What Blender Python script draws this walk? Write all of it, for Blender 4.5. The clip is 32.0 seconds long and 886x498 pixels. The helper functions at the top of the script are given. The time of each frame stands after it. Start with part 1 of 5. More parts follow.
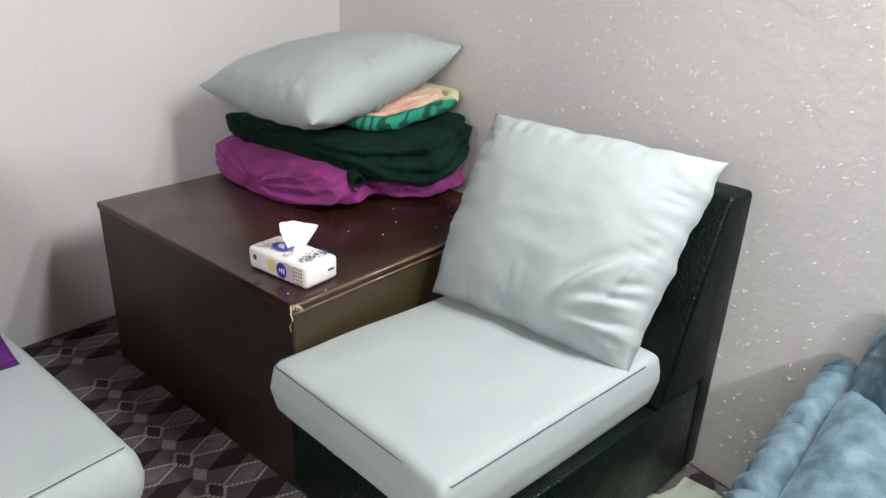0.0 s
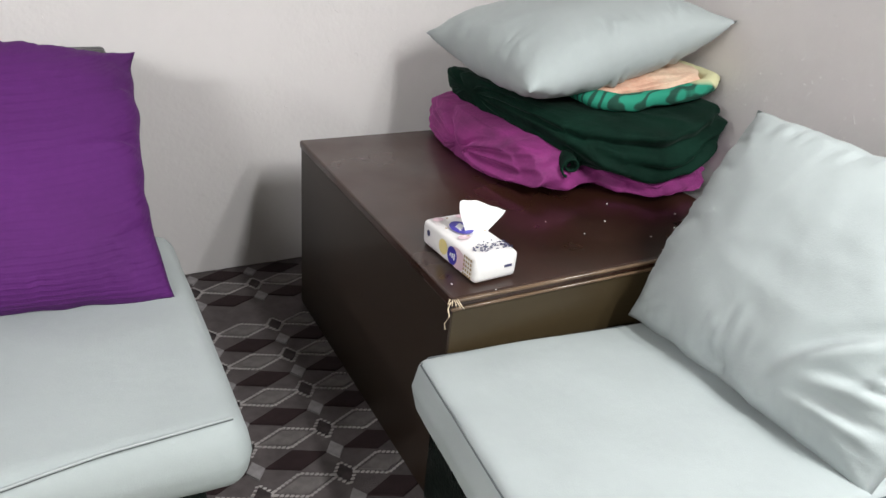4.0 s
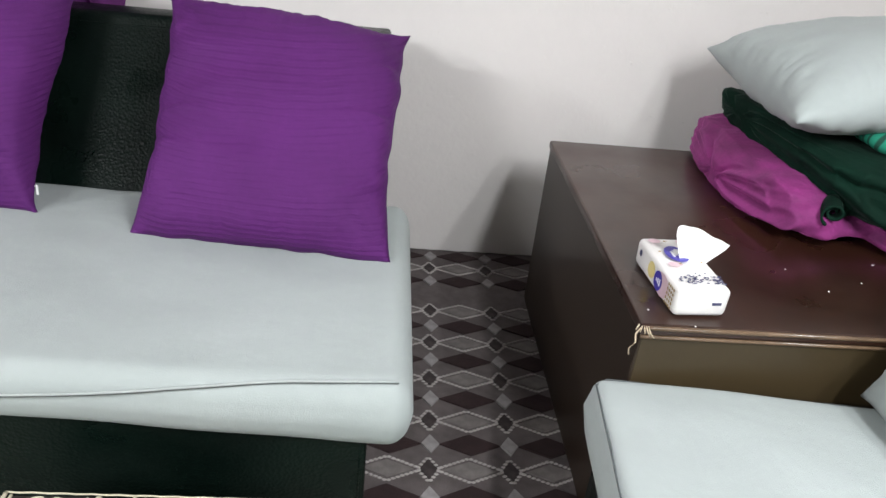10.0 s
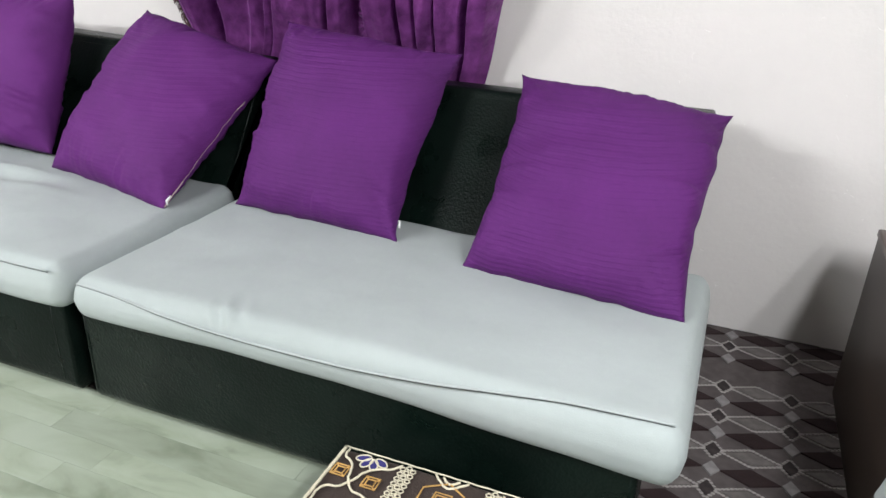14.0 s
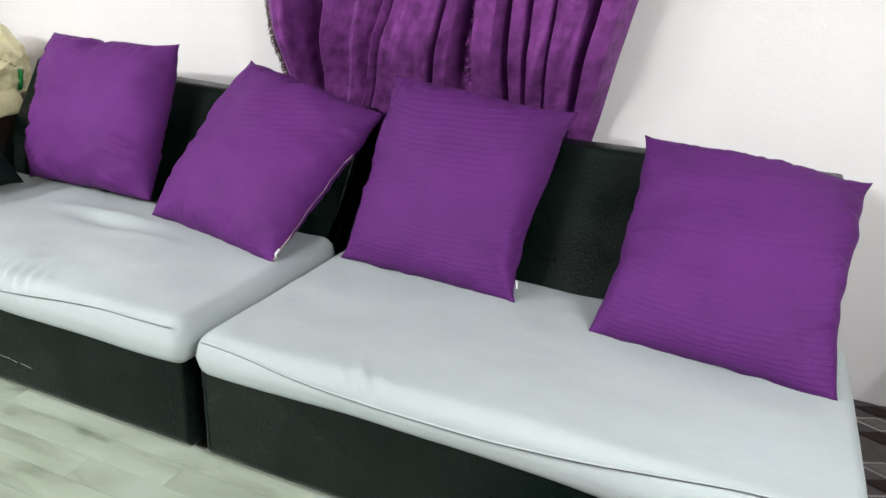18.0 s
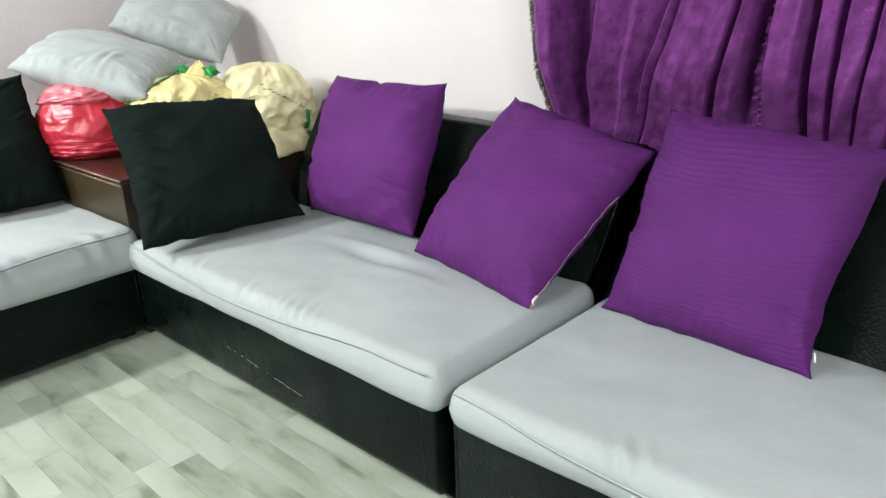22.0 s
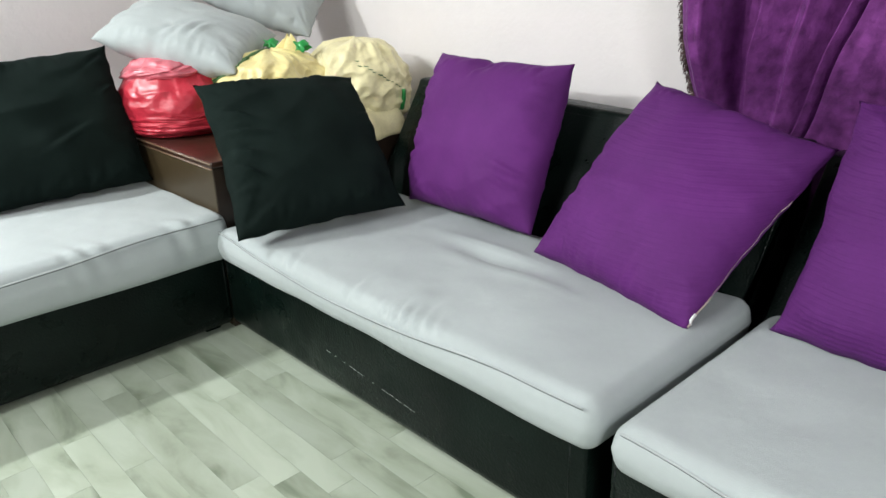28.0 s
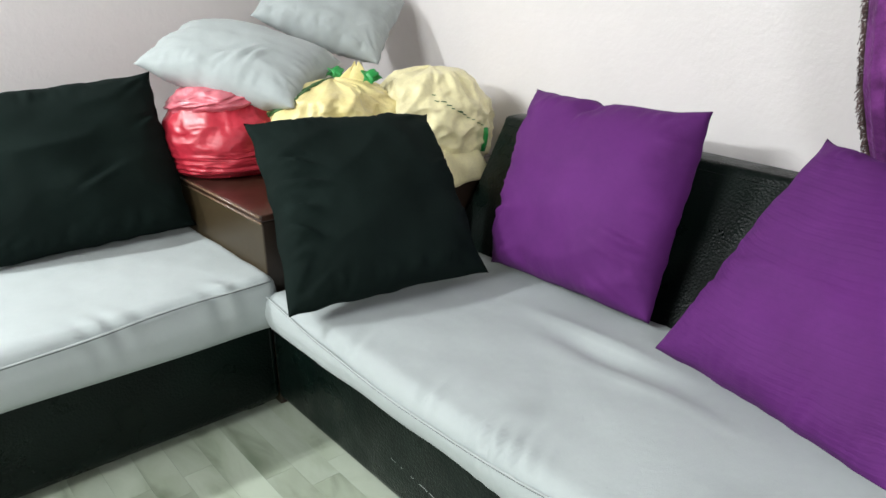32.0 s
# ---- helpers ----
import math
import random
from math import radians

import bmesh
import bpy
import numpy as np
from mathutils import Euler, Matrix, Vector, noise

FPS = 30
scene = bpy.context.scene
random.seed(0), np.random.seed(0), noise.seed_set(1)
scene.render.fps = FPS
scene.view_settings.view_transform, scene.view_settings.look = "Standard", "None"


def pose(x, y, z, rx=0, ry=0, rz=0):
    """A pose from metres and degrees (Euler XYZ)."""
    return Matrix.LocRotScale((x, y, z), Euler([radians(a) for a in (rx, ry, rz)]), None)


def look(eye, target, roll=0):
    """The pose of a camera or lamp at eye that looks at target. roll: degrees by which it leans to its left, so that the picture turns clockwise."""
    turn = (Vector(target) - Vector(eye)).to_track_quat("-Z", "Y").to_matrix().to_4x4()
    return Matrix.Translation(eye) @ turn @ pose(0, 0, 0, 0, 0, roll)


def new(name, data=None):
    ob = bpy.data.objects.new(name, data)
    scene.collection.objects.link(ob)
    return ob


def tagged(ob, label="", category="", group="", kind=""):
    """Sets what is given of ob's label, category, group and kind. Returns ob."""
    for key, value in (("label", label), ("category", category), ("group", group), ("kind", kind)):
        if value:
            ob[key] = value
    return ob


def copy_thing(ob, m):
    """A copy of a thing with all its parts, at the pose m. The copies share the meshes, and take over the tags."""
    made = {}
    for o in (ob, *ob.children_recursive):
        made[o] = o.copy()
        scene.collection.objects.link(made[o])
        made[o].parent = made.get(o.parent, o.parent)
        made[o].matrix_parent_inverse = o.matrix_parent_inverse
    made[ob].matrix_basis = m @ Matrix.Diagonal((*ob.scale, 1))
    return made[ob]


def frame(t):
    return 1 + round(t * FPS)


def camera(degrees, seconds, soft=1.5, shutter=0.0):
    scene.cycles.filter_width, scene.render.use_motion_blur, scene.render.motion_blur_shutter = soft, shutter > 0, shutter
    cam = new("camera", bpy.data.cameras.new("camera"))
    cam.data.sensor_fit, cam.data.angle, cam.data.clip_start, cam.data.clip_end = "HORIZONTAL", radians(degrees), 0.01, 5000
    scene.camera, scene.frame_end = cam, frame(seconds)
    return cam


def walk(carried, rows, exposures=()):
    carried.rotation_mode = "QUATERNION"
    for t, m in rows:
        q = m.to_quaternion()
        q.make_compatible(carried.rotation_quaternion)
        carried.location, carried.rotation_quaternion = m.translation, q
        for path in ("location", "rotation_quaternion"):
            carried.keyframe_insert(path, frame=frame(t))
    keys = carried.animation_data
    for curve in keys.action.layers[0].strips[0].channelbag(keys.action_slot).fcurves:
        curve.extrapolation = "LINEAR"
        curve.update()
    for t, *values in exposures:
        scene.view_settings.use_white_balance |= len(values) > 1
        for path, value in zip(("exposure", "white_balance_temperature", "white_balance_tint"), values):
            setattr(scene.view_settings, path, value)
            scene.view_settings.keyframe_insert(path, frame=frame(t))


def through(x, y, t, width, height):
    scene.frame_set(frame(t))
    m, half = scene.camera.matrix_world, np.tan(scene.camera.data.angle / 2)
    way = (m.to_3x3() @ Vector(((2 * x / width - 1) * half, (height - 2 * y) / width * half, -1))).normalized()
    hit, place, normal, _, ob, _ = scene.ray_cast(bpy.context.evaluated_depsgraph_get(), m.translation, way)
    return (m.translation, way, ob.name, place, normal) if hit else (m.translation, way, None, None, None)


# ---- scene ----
cam = camera(62.3, 32.0)
PATH = [
    (0, (-0.853, -2.02, 1.254), (0.548, -0.833, 0.462), 2.3),
    (0.5, (-0.857, -2.013, 1.233), (0.555, -0.897, 0.361), 2.5),
    (1, (-0.873, -1.962, 1.236), (0.589, -0.919, 0.356), 4.0),
    (1.5, (-0.908, -1.88, 1.241), (0.591, -0.868, 0.387), 4.8),
    (2, (-0.93, -1.82, 1.233), (0.596, -0.862, 0.365), 6.1),
    (2.5, (-0.965, -1.767, 1.225), (0.463, -0.642, 0.391), 6.8),
    (3, (-0.928, -1.781, 1.229), (0.346, -0.513, 0.352), 5.9),
    (3.5, (-0.763, -1.881, 1.21), (0.286, -0.424, 0.329), 5.3),
    (5.5, (-0.262, -1.763, 1.19), (0.415, -0.134, 0.248), 6.5),
    (6, (-0.175, -1.781, 1.198), (0.364, -0.106, 0.247), 6.4),
    (6.5, (-0.139, -1.786, 1.201), (0.379, -0.103, 0.252), 4.5),
    (7, (-0.151, -1.781, 1.198), (0.287, -0.077, 0.247), 4.0),
    (7.5, (-0.18, -1.796, 1.191), (0.169, -0.082, 0.221), 3.9),
    (8, (-0.259, -1.812, 1.183), (0.067, -0.098, 0.205), 5.5),
    (8.5, (-0.304, -1.858, 1.165), (0.061, -0.191, 0.122), 6.0),
    (9, (-0.357, -1.891, 1.182), (0.04, -0.214, 0.166), 5.6),
    (9.5, (-0.403, -1.897, 1.19), (-0.043, -0.187, 0.218), 6.7),
    (10, (-0.461, -1.898, 1.193), (-0.282, -0.152, 0.236), 6.3),
    (10.5, (-0.466, -1.923, 1.201), (-0.477, -0.142, 0.292), 4.7),
    (11, (-0.413, -1.974, 1.201), (-0.671, -0.21, 0.295), 4.0),
    (11.5, (-0.384, -2.022, 1.218), (-0.795, -0.263, 0.359), 2.6),
    (12, (-0.368, -2.049, 1.219), (-0.844, -0.296, 0.383), 1.8),
    (12.5, (-0.361, -2.064, 1.219), (-0.857, -0.315, 0.387), 1.2),
    (13, (-0.382, -2.071, 1.214), (-0.96, -0.351, 0.372), 1.1),
    (13.5, (-0.413, -2.089, 1.216), (-1.049, -0.375, 0.406), 2.2),
    (14, (-0.42, -2.09, 1.212), (-1.08, -0.386, 0.4), 2.0),
    (14.5, (-0.43, -2.095, 1.214), (-1.139, -0.409, 0.406), 1.2),
    (15, (-0.437, -2.103, 1.216), (-1.219, -0.435, 0.436), 1.0),
    (15.5, (-0.449, -2.103, 1.213), (-1.226, -0.429, 0.443), 1.6),
    (17.5, (-0.648, -2.13, 1.249), (-1.384, -0.412, 0.537), 2.2),
    (18, (-0.693, -2.133, 1.246), (-1.422, -0.417, 0.522), 2.6),
    (18.5, (-0.738, -2.154, 1.248), (-1.491, -0.448, 0.526), 3.9),
    (19, (-0.765, -2.159, 1.249), (-1.529, -0.475, 0.489), 3.9),
    (19.5, (-0.771, -2.158, 1.248), (-1.574, -0.499, 0.472), 3.1),
    (20, (-0.783, -2.162, 1.26), (-1.679, -0.537, 0.517), 1.2),
    (20.5, (-0.809, -2.171, 1.263), (-1.837, -0.617, 0.536), -0.3),
    (21, (-0.822, -2.124, 1.265), (-1.961, -0.643, 0.552), -1.5),
    (21.5, (-0.818, -2.061, 1.27), (-2.044, -0.638, 0.582), -2.0),
    (22, (-0.805, -2.017, 1.273), (-2.104, -0.656, 0.596), -2.3),
    (22.5, (-0.792, -2.0, 1.269), (-2.145, -0.688, 0.597), -2.9),
    (23, (-0.803, -1.994, 1.251), (-2.122, -0.668, 0.543), -1.9),
    (23.5, (-0.888, -2.008, 1.258), (-2.166, -0.656, 0.524), -0.5),
    (24, (-1.004, -2.036, 1.265), (-2.279, -0.676, 0.541), -0.1),
    (24.5, (-1.052, -2.056, 1.273), (-2.294, -0.646, 0.59), 1.5),
    (25, (-1.071, -2.084, 1.279), (-2.299, -0.664, 0.589), 2.4),
    (25.5, (-1.077, -2.096, 1.266), (-2.318, -0.694, 0.564), 2.5),
    (26, (-1.093, -2.113, 1.271), (-2.347, -0.72, 0.573), 2.8),
    (26.5, (-1.114, -2.12, 1.278), (-2.404, -0.771, 0.558), 0.3),
    (28.5, (-1.172, -1.926, 1.244), (-2.559, -0.691, 0.502), -1.8),
    (29, (-1.199, -1.868, 1.234), (-2.606, -0.666, 0.476), -2.2),
    (29.5, (-1.309, -1.874, 1.244), (-2.631, -0.574, 0.494), -0.8),
    (30, (-1.422, -1.906, 1.264), (-2.685, -0.55, 0.511), 0.3),
    (30.5, (-1.465, -1.918, 1.262), (-2.714, -0.538, 0.53), 0.2),
    (31, (-1.485, -1.912, 1.259), (-2.744, -0.541, 0.528), -0.7),
    (31.5, (-1.562, -1.873, 1.271), (-2.881, -0.555, 0.546), -1.0),
    (32, (-1.593, -1.768, 1.271), (-3.058, -0.595, 0.58), -1.1),
]
walk(cam, [(t, look(eye, target, roll)) for t, eye, target, roll in PATH],
     exposures=((0, 0.30, 6560, 10), (3, 0.36, 6600, 10), (6, 0.46, 6560, 9), (10, 0.55, 6500, 9), (15, 0.68, 6480, 9), (18, 0.72, 6440, 9), (22, 0.66, 6500, 8), (26, 0.58, 6500, 8), (32, 0.52, 6460, 8)))

# ---- light ----
world = bpy.data.worlds.new("room_world")
scene.world = world
world.use_nodes = True
bg = world.node_tree.nodes["Background"]
bg.inputs["Color"].default_value = (0.8, 0.85, 0.9, 1)
bg.inputs["Strength"].default_value = 0.01


def tube_lamp(name, x, y, z, rx, ry, rz, wide, long, watts, color):
    lamp = bpy.data.lights.new(name, "AREA")
    lamp.shape, lamp.size, lamp.size_y = "RECTANGLE", wide, long
    lamp.energy, lamp.color = watts, color
    ob = new(name, lamp)
    ob.matrix_world = pose(x, y, z, rx, ry, rz)
    return ob


COOL = (0.965, 1.0, 1.01)
tube_lamp("tube_light_east", 0.42, -2.30, 2.20, 12, 24, -12, 0.05, 0.8, 31, COOL)
tube_lamp("tube_light_corner", 0.64, -2.05, 1.78, 12, 24, -12, 0.05, 0.5, 13, COOL)
tube_lamp("tube_light_west", -4.64, -2.95, 2.45, 16, -22, 0, 0.06, 1.2, 58, COOL)
# unseen fill, added to brighten the pillows and walls that face south
tube_lamp("fill_light_south", -3.0, -3.72, 2.45, 40, 0, -8, 1.2, 0.06, 60, COOL)


# ---- materials ----
def material(name, color, rough=0.6, metal=0.0, var=0.08, scale=6.0, bump=0.0, bump_scale=80.0, sheen=0.0, coat=0.0, spec=0.5, dark=None):
    """A plain surface with large and fine variation of tone, and fine relief."""
    m = bpy.data.materials.new(name)
    m.use_nodes = True
    nt = m.node_tree
    b = nt.nodes["Principled BSDF"]
    b.inputs["Roughness"].default_value = rough
    b.inputs["Metallic"].default_value = metal
    b.inputs["Specular IOR Level"].default_value = spec
    b.inputs["Coat Weight"].default_value = coat
    b.inputs["Coat Roughness"].default_value = 0.12
    if sheen:
        b.inputs["Sheen Weight"].default_value = sheen
        b.inputs["Sheen Roughness"].default_value = 0.35
        b.inputs["Sheen Tint"].default_value = (*[min(1, c * 2.5 + 0.08) for c in color], 1)
    co = nt.nodes.new("ShaderNodeTexCoord")
    big, fine = nt.nodes.new("ShaderNodeTexNoise"), nt.nodes.new("ShaderNodeTexNoise")
    big.inputs["Scale"].default_value, big.inputs["Detail"].default_value = scale, 5
    fine.inputs["Scale"].default_value, fine.inputs["Detail"].default_value = scale * 14, 3
    for n in (big, fine):
        nt.links.new(co.outputs["Object"], n.inputs["Vector"])
    mix = nt.nodes.new("ShaderNodeMix")
    mix.data_type = "RGBA"
    lo = dark or tuple(c * (1 - var * 2) for c in color)
    mix.inputs[6].default_value, mix.inputs[7].default_value = (*lo, 1), (*[min(1, c * (1 + var)) for c in color], 1)
    add = nt.nodes.new("ShaderNodeMath")
    add.operation = "MULTIPLY_ADD"
    add.inputs[1].default_value = 0.35
    nt.links.new(fine.outputs[0], add.inputs[0])
    sub = nt.nodes.new("ShaderNodeMath")
    sub.operation = "MULTIPLY_ADD"
    sub.inputs[1].default_value, sub.inputs[2].default_value = 1.5, -0.45
    nt.links.new(big.outputs[0], sub.inputs[0])
    nt.links.new(sub.outputs[0], add.inputs[2])
    nt.links.new(add.outputs[0], mix.inputs[0])
    nt.links.new(mix.outputs[2], b.inputs["Base Color"])
    if bump:
        tex = nt.nodes.new("ShaderNodeTexNoise")
        tex.inputs["Scale"].default_value, tex.inputs["Detail"].default_value = bump_scale, 4
        nt.links.new(co.outputs["Object"], tex.inputs["Vector"])
        bn = nt.nodes.new("ShaderNodeBump")
        bn.inputs["Strength"].default_value, bn.inputs["Distance"].default_value = bump, 0.004
        nt.links.new(tex.outputs[0], bn.inputs["Height"])
        nt.links.new(bn.outputs[0], b.inputs["Normal"])
    return m


def node_of(m, kind, **settings):
    n = m.node_tree.nodes.new(kind)
    for k, v in settings.items():
        n.inputs[k.replace("_", " ")].default_value = v
    return n


def relief(m, node_out, strength, distance):
    """Adds a relief from a node's output to a material's normal."""
    nt = m.node_tree
    b = nt.nodes["Principled BSDF"]
    bn = nt.nodes.new("ShaderNodeBump")
    bn.inputs["Strength"].default_value, bn.inputs["Distance"].default_value = strength, distance
    if b.inputs["Normal"].is_linked:
        nt.links.new(b.inputs["Normal"].links[0].from_socket, bn.inputs["Normal"])
    nt.links.new(node_out, bn.inputs["Height"])
    nt.links.new(bn.outputs[0], b.inputs["Normal"])


def weave(m, scale, strength=0.25, distance=0.002):
    """Woven threads, crossing waves in the object's own coordinates."""
    nt = m.node_tree
    co = nt.nodes.new("ShaderNodeTexCoord")
    for direction in ("X", "Z"):
        w = nt.nodes.new("ShaderNodeTexWave")
        w.bands_direction = direction
        w.inputs["Scale"].default_value, w.inputs["Distortion"].default_value = scale, 1.2
        w.inputs["Detail"].default_value = 2
        nt.links.new(co.outputs["Object"], w.inputs["Vector"])
        relief(m, w.outputs["Fac"], strength, distance)
    return m


def ribs(m, depth=0.85):
    """Uneven raised ribs that run across the cover."""
    nt = m.node_tree
    co = nt.nodes.new("ShaderNodeTexCoord")
    for scale, strength, distance in ((23, 0.42, 0.0025), (51, 0.3, 0.0015)):
        w = nt.nodes.new("ShaderNodeTexWave")
        w.bands_direction = "Z"
        w.inputs["Scale"].default_value, w.inputs["Distortion"].default_value = scale, 4.0
        w.inputs["Detail"].default_value, w.inputs["Detail Scale"].default_value = 2, 0.35
        nt.links.new(co.outputs["Object"], w.inputs["Vector"])
        relief(m, w.outputs["Fac"], strength * depth, distance)
    return m


def scales(m, scale=150, strength=0.35):
    """The embossed scales of a reptile-skin leatherette."""
    nt = m.node_tree
    co = nt.nodes.new("ShaderNodeTexCoord")
    v = nt.nodes.new("ShaderNodeTexVoronoi")
    v.inputs["Scale"].default_value = scale
    nt.links.new(co.outputs["Object"], v.inputs["Vector"])
    relief(m, v.outputs["Distance"], strength, 0.0015)
    return m


PAINT = material("wall_paint", (0.757, 0.717, 0.708), 0.7, var=0.035, scale=1.6, bump=0.3, bump_scale=24)
# the ceiling is out of view; its grey keeps ambient bounce low
CEILING = material("low_bounce_ceiling", (0.42, 0.41, 0.395), 0.85, var=0.03, scale=2)
for _scale, _strength, _stretch in ((70, 0.22, (1, 1, 1)), (9, 0.16, (1, 1, 2.6))):
    _n, _m, _c = node_of(PAINT, "ShaderNodeTexNoise", Scale=_scale, Detail=5), PAINT.node_tree.nodes.new("ShaderNodeMapping"), PAINT.node_tree.nodes.new("ShaderNodeTexCoord")
    _m.inputs["Scale"].default_value = _stretch
    PAINT.node_tree.links.new(_c.outputs["Object"], _m.inputs["Vector"])
    PAINT.node_tree.links.new(_m.outputs[0], _n.inputs["Vector"])
    relief(PAINT, _n.outputs[0], _strength, 0.004)
FLECK = material("plaster_fleck", (0.77, 0.735, 0.725), 0.8, var=0.03)
LEATHER = scales(material("dark_leatherette", (0.0033, 0.0078, 0.0060), 0.31, var=0.3, scale=5, bump=0.08, bump_scale=300, spec=0.15), 150, 0.6)
def worn_gloss(m, scale, low, high):
    """Gloss that varies in soft patches."""
    nt = m.node_tree
    co, n, r = nt.nodes.new("ShaderNodeTexCoord"), nt.nodes.new("ShaderNodeTexNoise"), nt.nodes.new("ShaderNodeMapRange")
    n.inputs["Scale"].default_value, n.inputs["Detail"].default_value = scale, 4
    r.inputs["From Min"].default_value, r.inputs["From Max"].default_value = 0.35, 0.65
    r.inputs["To Min"].default_value, r.inputs["To Max"].default_value = low, high
    nt.links.new(co.outputs["Object"], n.inputs["Vector"])
    nt.links.new(n.outputs[0], r.inputs["Value"])
    nt.links.new(r.outputs[0], nt.nodes["Principled BSDF"].inputs["Roughness"])
    return m


worn_gloss(LEATHER, 7, 0.22, 0.5)
FABRIC = weave(material("pale_grey_fabric", (0.388, 0.424, 0.424), 0.85, var=0.05, scale=4, bump=0.16, bump_scale=420, sheen=0.1), 260, 0.04, 0.001)
_n, _c = node_of(FABRIC, "ShaderNodeTexNoise", Scale=11, Detail=4), FABRIC.node_tree.nodes.new("ShaderNodeTexCoord")
FABRIC.node_tree.links.new(_c.outputs["Object"], _n.inputs["Vector"])
relief(FABRIC, _n.outputs[0], 0.22, 0.012)
PIPING = material("piping", (0.41, 0.44, 0.44), 0.8, var=0.04)
SEAM = material("grey_seam_thread", (0.10, 0.11, 0.115), 0.9, var=0.05)
PURPLE = ribs(material("purple_ribbed_fabric", (0.101, 0.0172, 0.139), 0.75, var=0.12, scale=5, bump=0.15, bump_scale=400, sheen=0.05, spec=0.2))
PURPLE_PLAIN = weave(material("purple_plain_fabric", (0.112, 0.0190, 0.150), 0.75, var=0.12, scale=5, bump=0.15, bump_scale=400, sheen=0.05, spec=0.2), 300, 0.04, 0.001)
PURPLE_FINE = ribs(material("purple_fine_ribbed_fabric", (0.108, 0.0182, 0.146), 0.75, var=0.12, scale=5, bump=0.15, bump_scale=400, sheen=0.05, spec=0.2), 0.5)
BLACK = weave(material("black_green_fabric", (0.0078, 0.0140, 0.0122), 0.9, var=0.2, scale=5, bump=0.3, bump_scale=350, spec=0.06), 220, 0.08, 0.001)
VELVET = material("purple_velvet", (0.164, 0.041, 0.186), 0.42, var=0.34, scale=24, bump=1.0, bump_scale=46, sheen=1.0, spec=0.7)
VELVET.node_tree.nodes["Principled BSDF"].inputs["Specular Tint"].default_value = (0.62, 0.16, 0.66, 1)
VELVET.node_tree.nodes["Principled BSDF"].inputs["Sheen Tint"].default_value = (0.80, 0.46, 0.94, 1)
VELVET.node_tree.nodes["Principled BSDF"].inputs["Sheen Roughness"].default_value = 0.3
LID = material("dark_red_brown_varnish", (0.040, 0.0145, 0.0080), 0.3, var=0.3, scale=3, coat=0.3)
EDGE = material("worn_brown_edge", (0.16, 0.10, 0.06), 0.3, var=0.3, scale=12, coat=0.4)
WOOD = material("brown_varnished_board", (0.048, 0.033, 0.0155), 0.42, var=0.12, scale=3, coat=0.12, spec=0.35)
worn_gloss(LID, 4, 0.25, 0.45)
# same finish as WOOD in a darker, redder colour, for the side panels
SIDE_BOARD = material("dark_red_brown_board", (0.026, 0.0160, 0.0105), 0.42, var=0.12, scale=3, coat=0.12, spec=0.35)
MAGENTA = material("magenta_fleece", (0.235, 0.022, 0.160), 0.8, var=0.32, scale=12, bump=0.5, bump_scale=60, sheen=0.6)
GREEN = material("dark_green_velour", (0.0034, 0.020, 0.0125), 0.8, var=0.35, scale=8, bump=0.4, bump_scale=70, sheen=0.3, spec=0.1)
BLUE = material("blue_plush", (0.128, 0.192, 0.230), 0.7, var=0.35, scale=19, bump=1.0, bump_scale=30, sheen=0.2, dark=(0.010, 0.036, 0.056))
_n, _c = node_of(BLUE, "ShaderNodeTexNoise", Scale=12, Detail=2, Distortion=0.15), BLUE.node_tree.nodes.new("ShaderNodeTexCoord")
BLUE.node_tree.links.new(_c.outputs["Object"], _n.inputs["Vector"])
relief(BLUE, _n.outputs[0], 0.75, 0.035)
SCUFF = material("scuffed_backing", (0.30, 0.32, 0.30), 0.9, var=0.2)
THREAD = material("pale_thread", (0.62, 0.5, 0.36), 0.9)
WHITE = material("white_paper", (0.84, 0.84, 0.84), 0.7, var=0.02)


# ---- mesh helpers ----
def part(name, bm, mat, parent=None, label="", smooth=True, m=None):
    """Links a bmesh as one mesh object, under a thing or a part."""
    me = bpy.data.meshes.new(name)
    bm.to_mesh(me)
    bm.free()
    for one in mat if isinstance(mat, (list, tuple)) else (mat,):
        me.materials.append(one)
    if smooth:
        me.polygons.foreach_set("use_smooth", [True] * len(me.polygons))
    ob = new(name, me)
    if parent:
        ob.parent = parent
    if m is not None:
        ob.matrix_basis = m
    if label:
        tagged(ob, label=label)
    return ob


def thing(name, label, category, group="", kind="", m=None):
    ob = new(name)
    ob.empty_display_size = 0.1
    tagged(ob, label, category, group, kind)
    if m is not None:
        ob.matrix_basis = m
    return ob


def box(lo, hi, bevel=0.0, segments=2, bm=None):
    """An axis-aligned block with rounded edges."""
    bm = bm or bmesh.new()
    made = bmesh.ops.create_cube(bm, size=1.0)["verts"]
    for v in made:
        v.co = Vector([lo[n] + (v.co[n] + 0.5) * (hi[n] - lo[n]) for n in range(3)])
    if bevel:
        edges = list({e for v in made for e in v.link_edges})
        bmesh.ops.bevel(bm, geom=edges, offset=bevel, segments=segments, profile=0.5, affect="EDGES")
    return bm


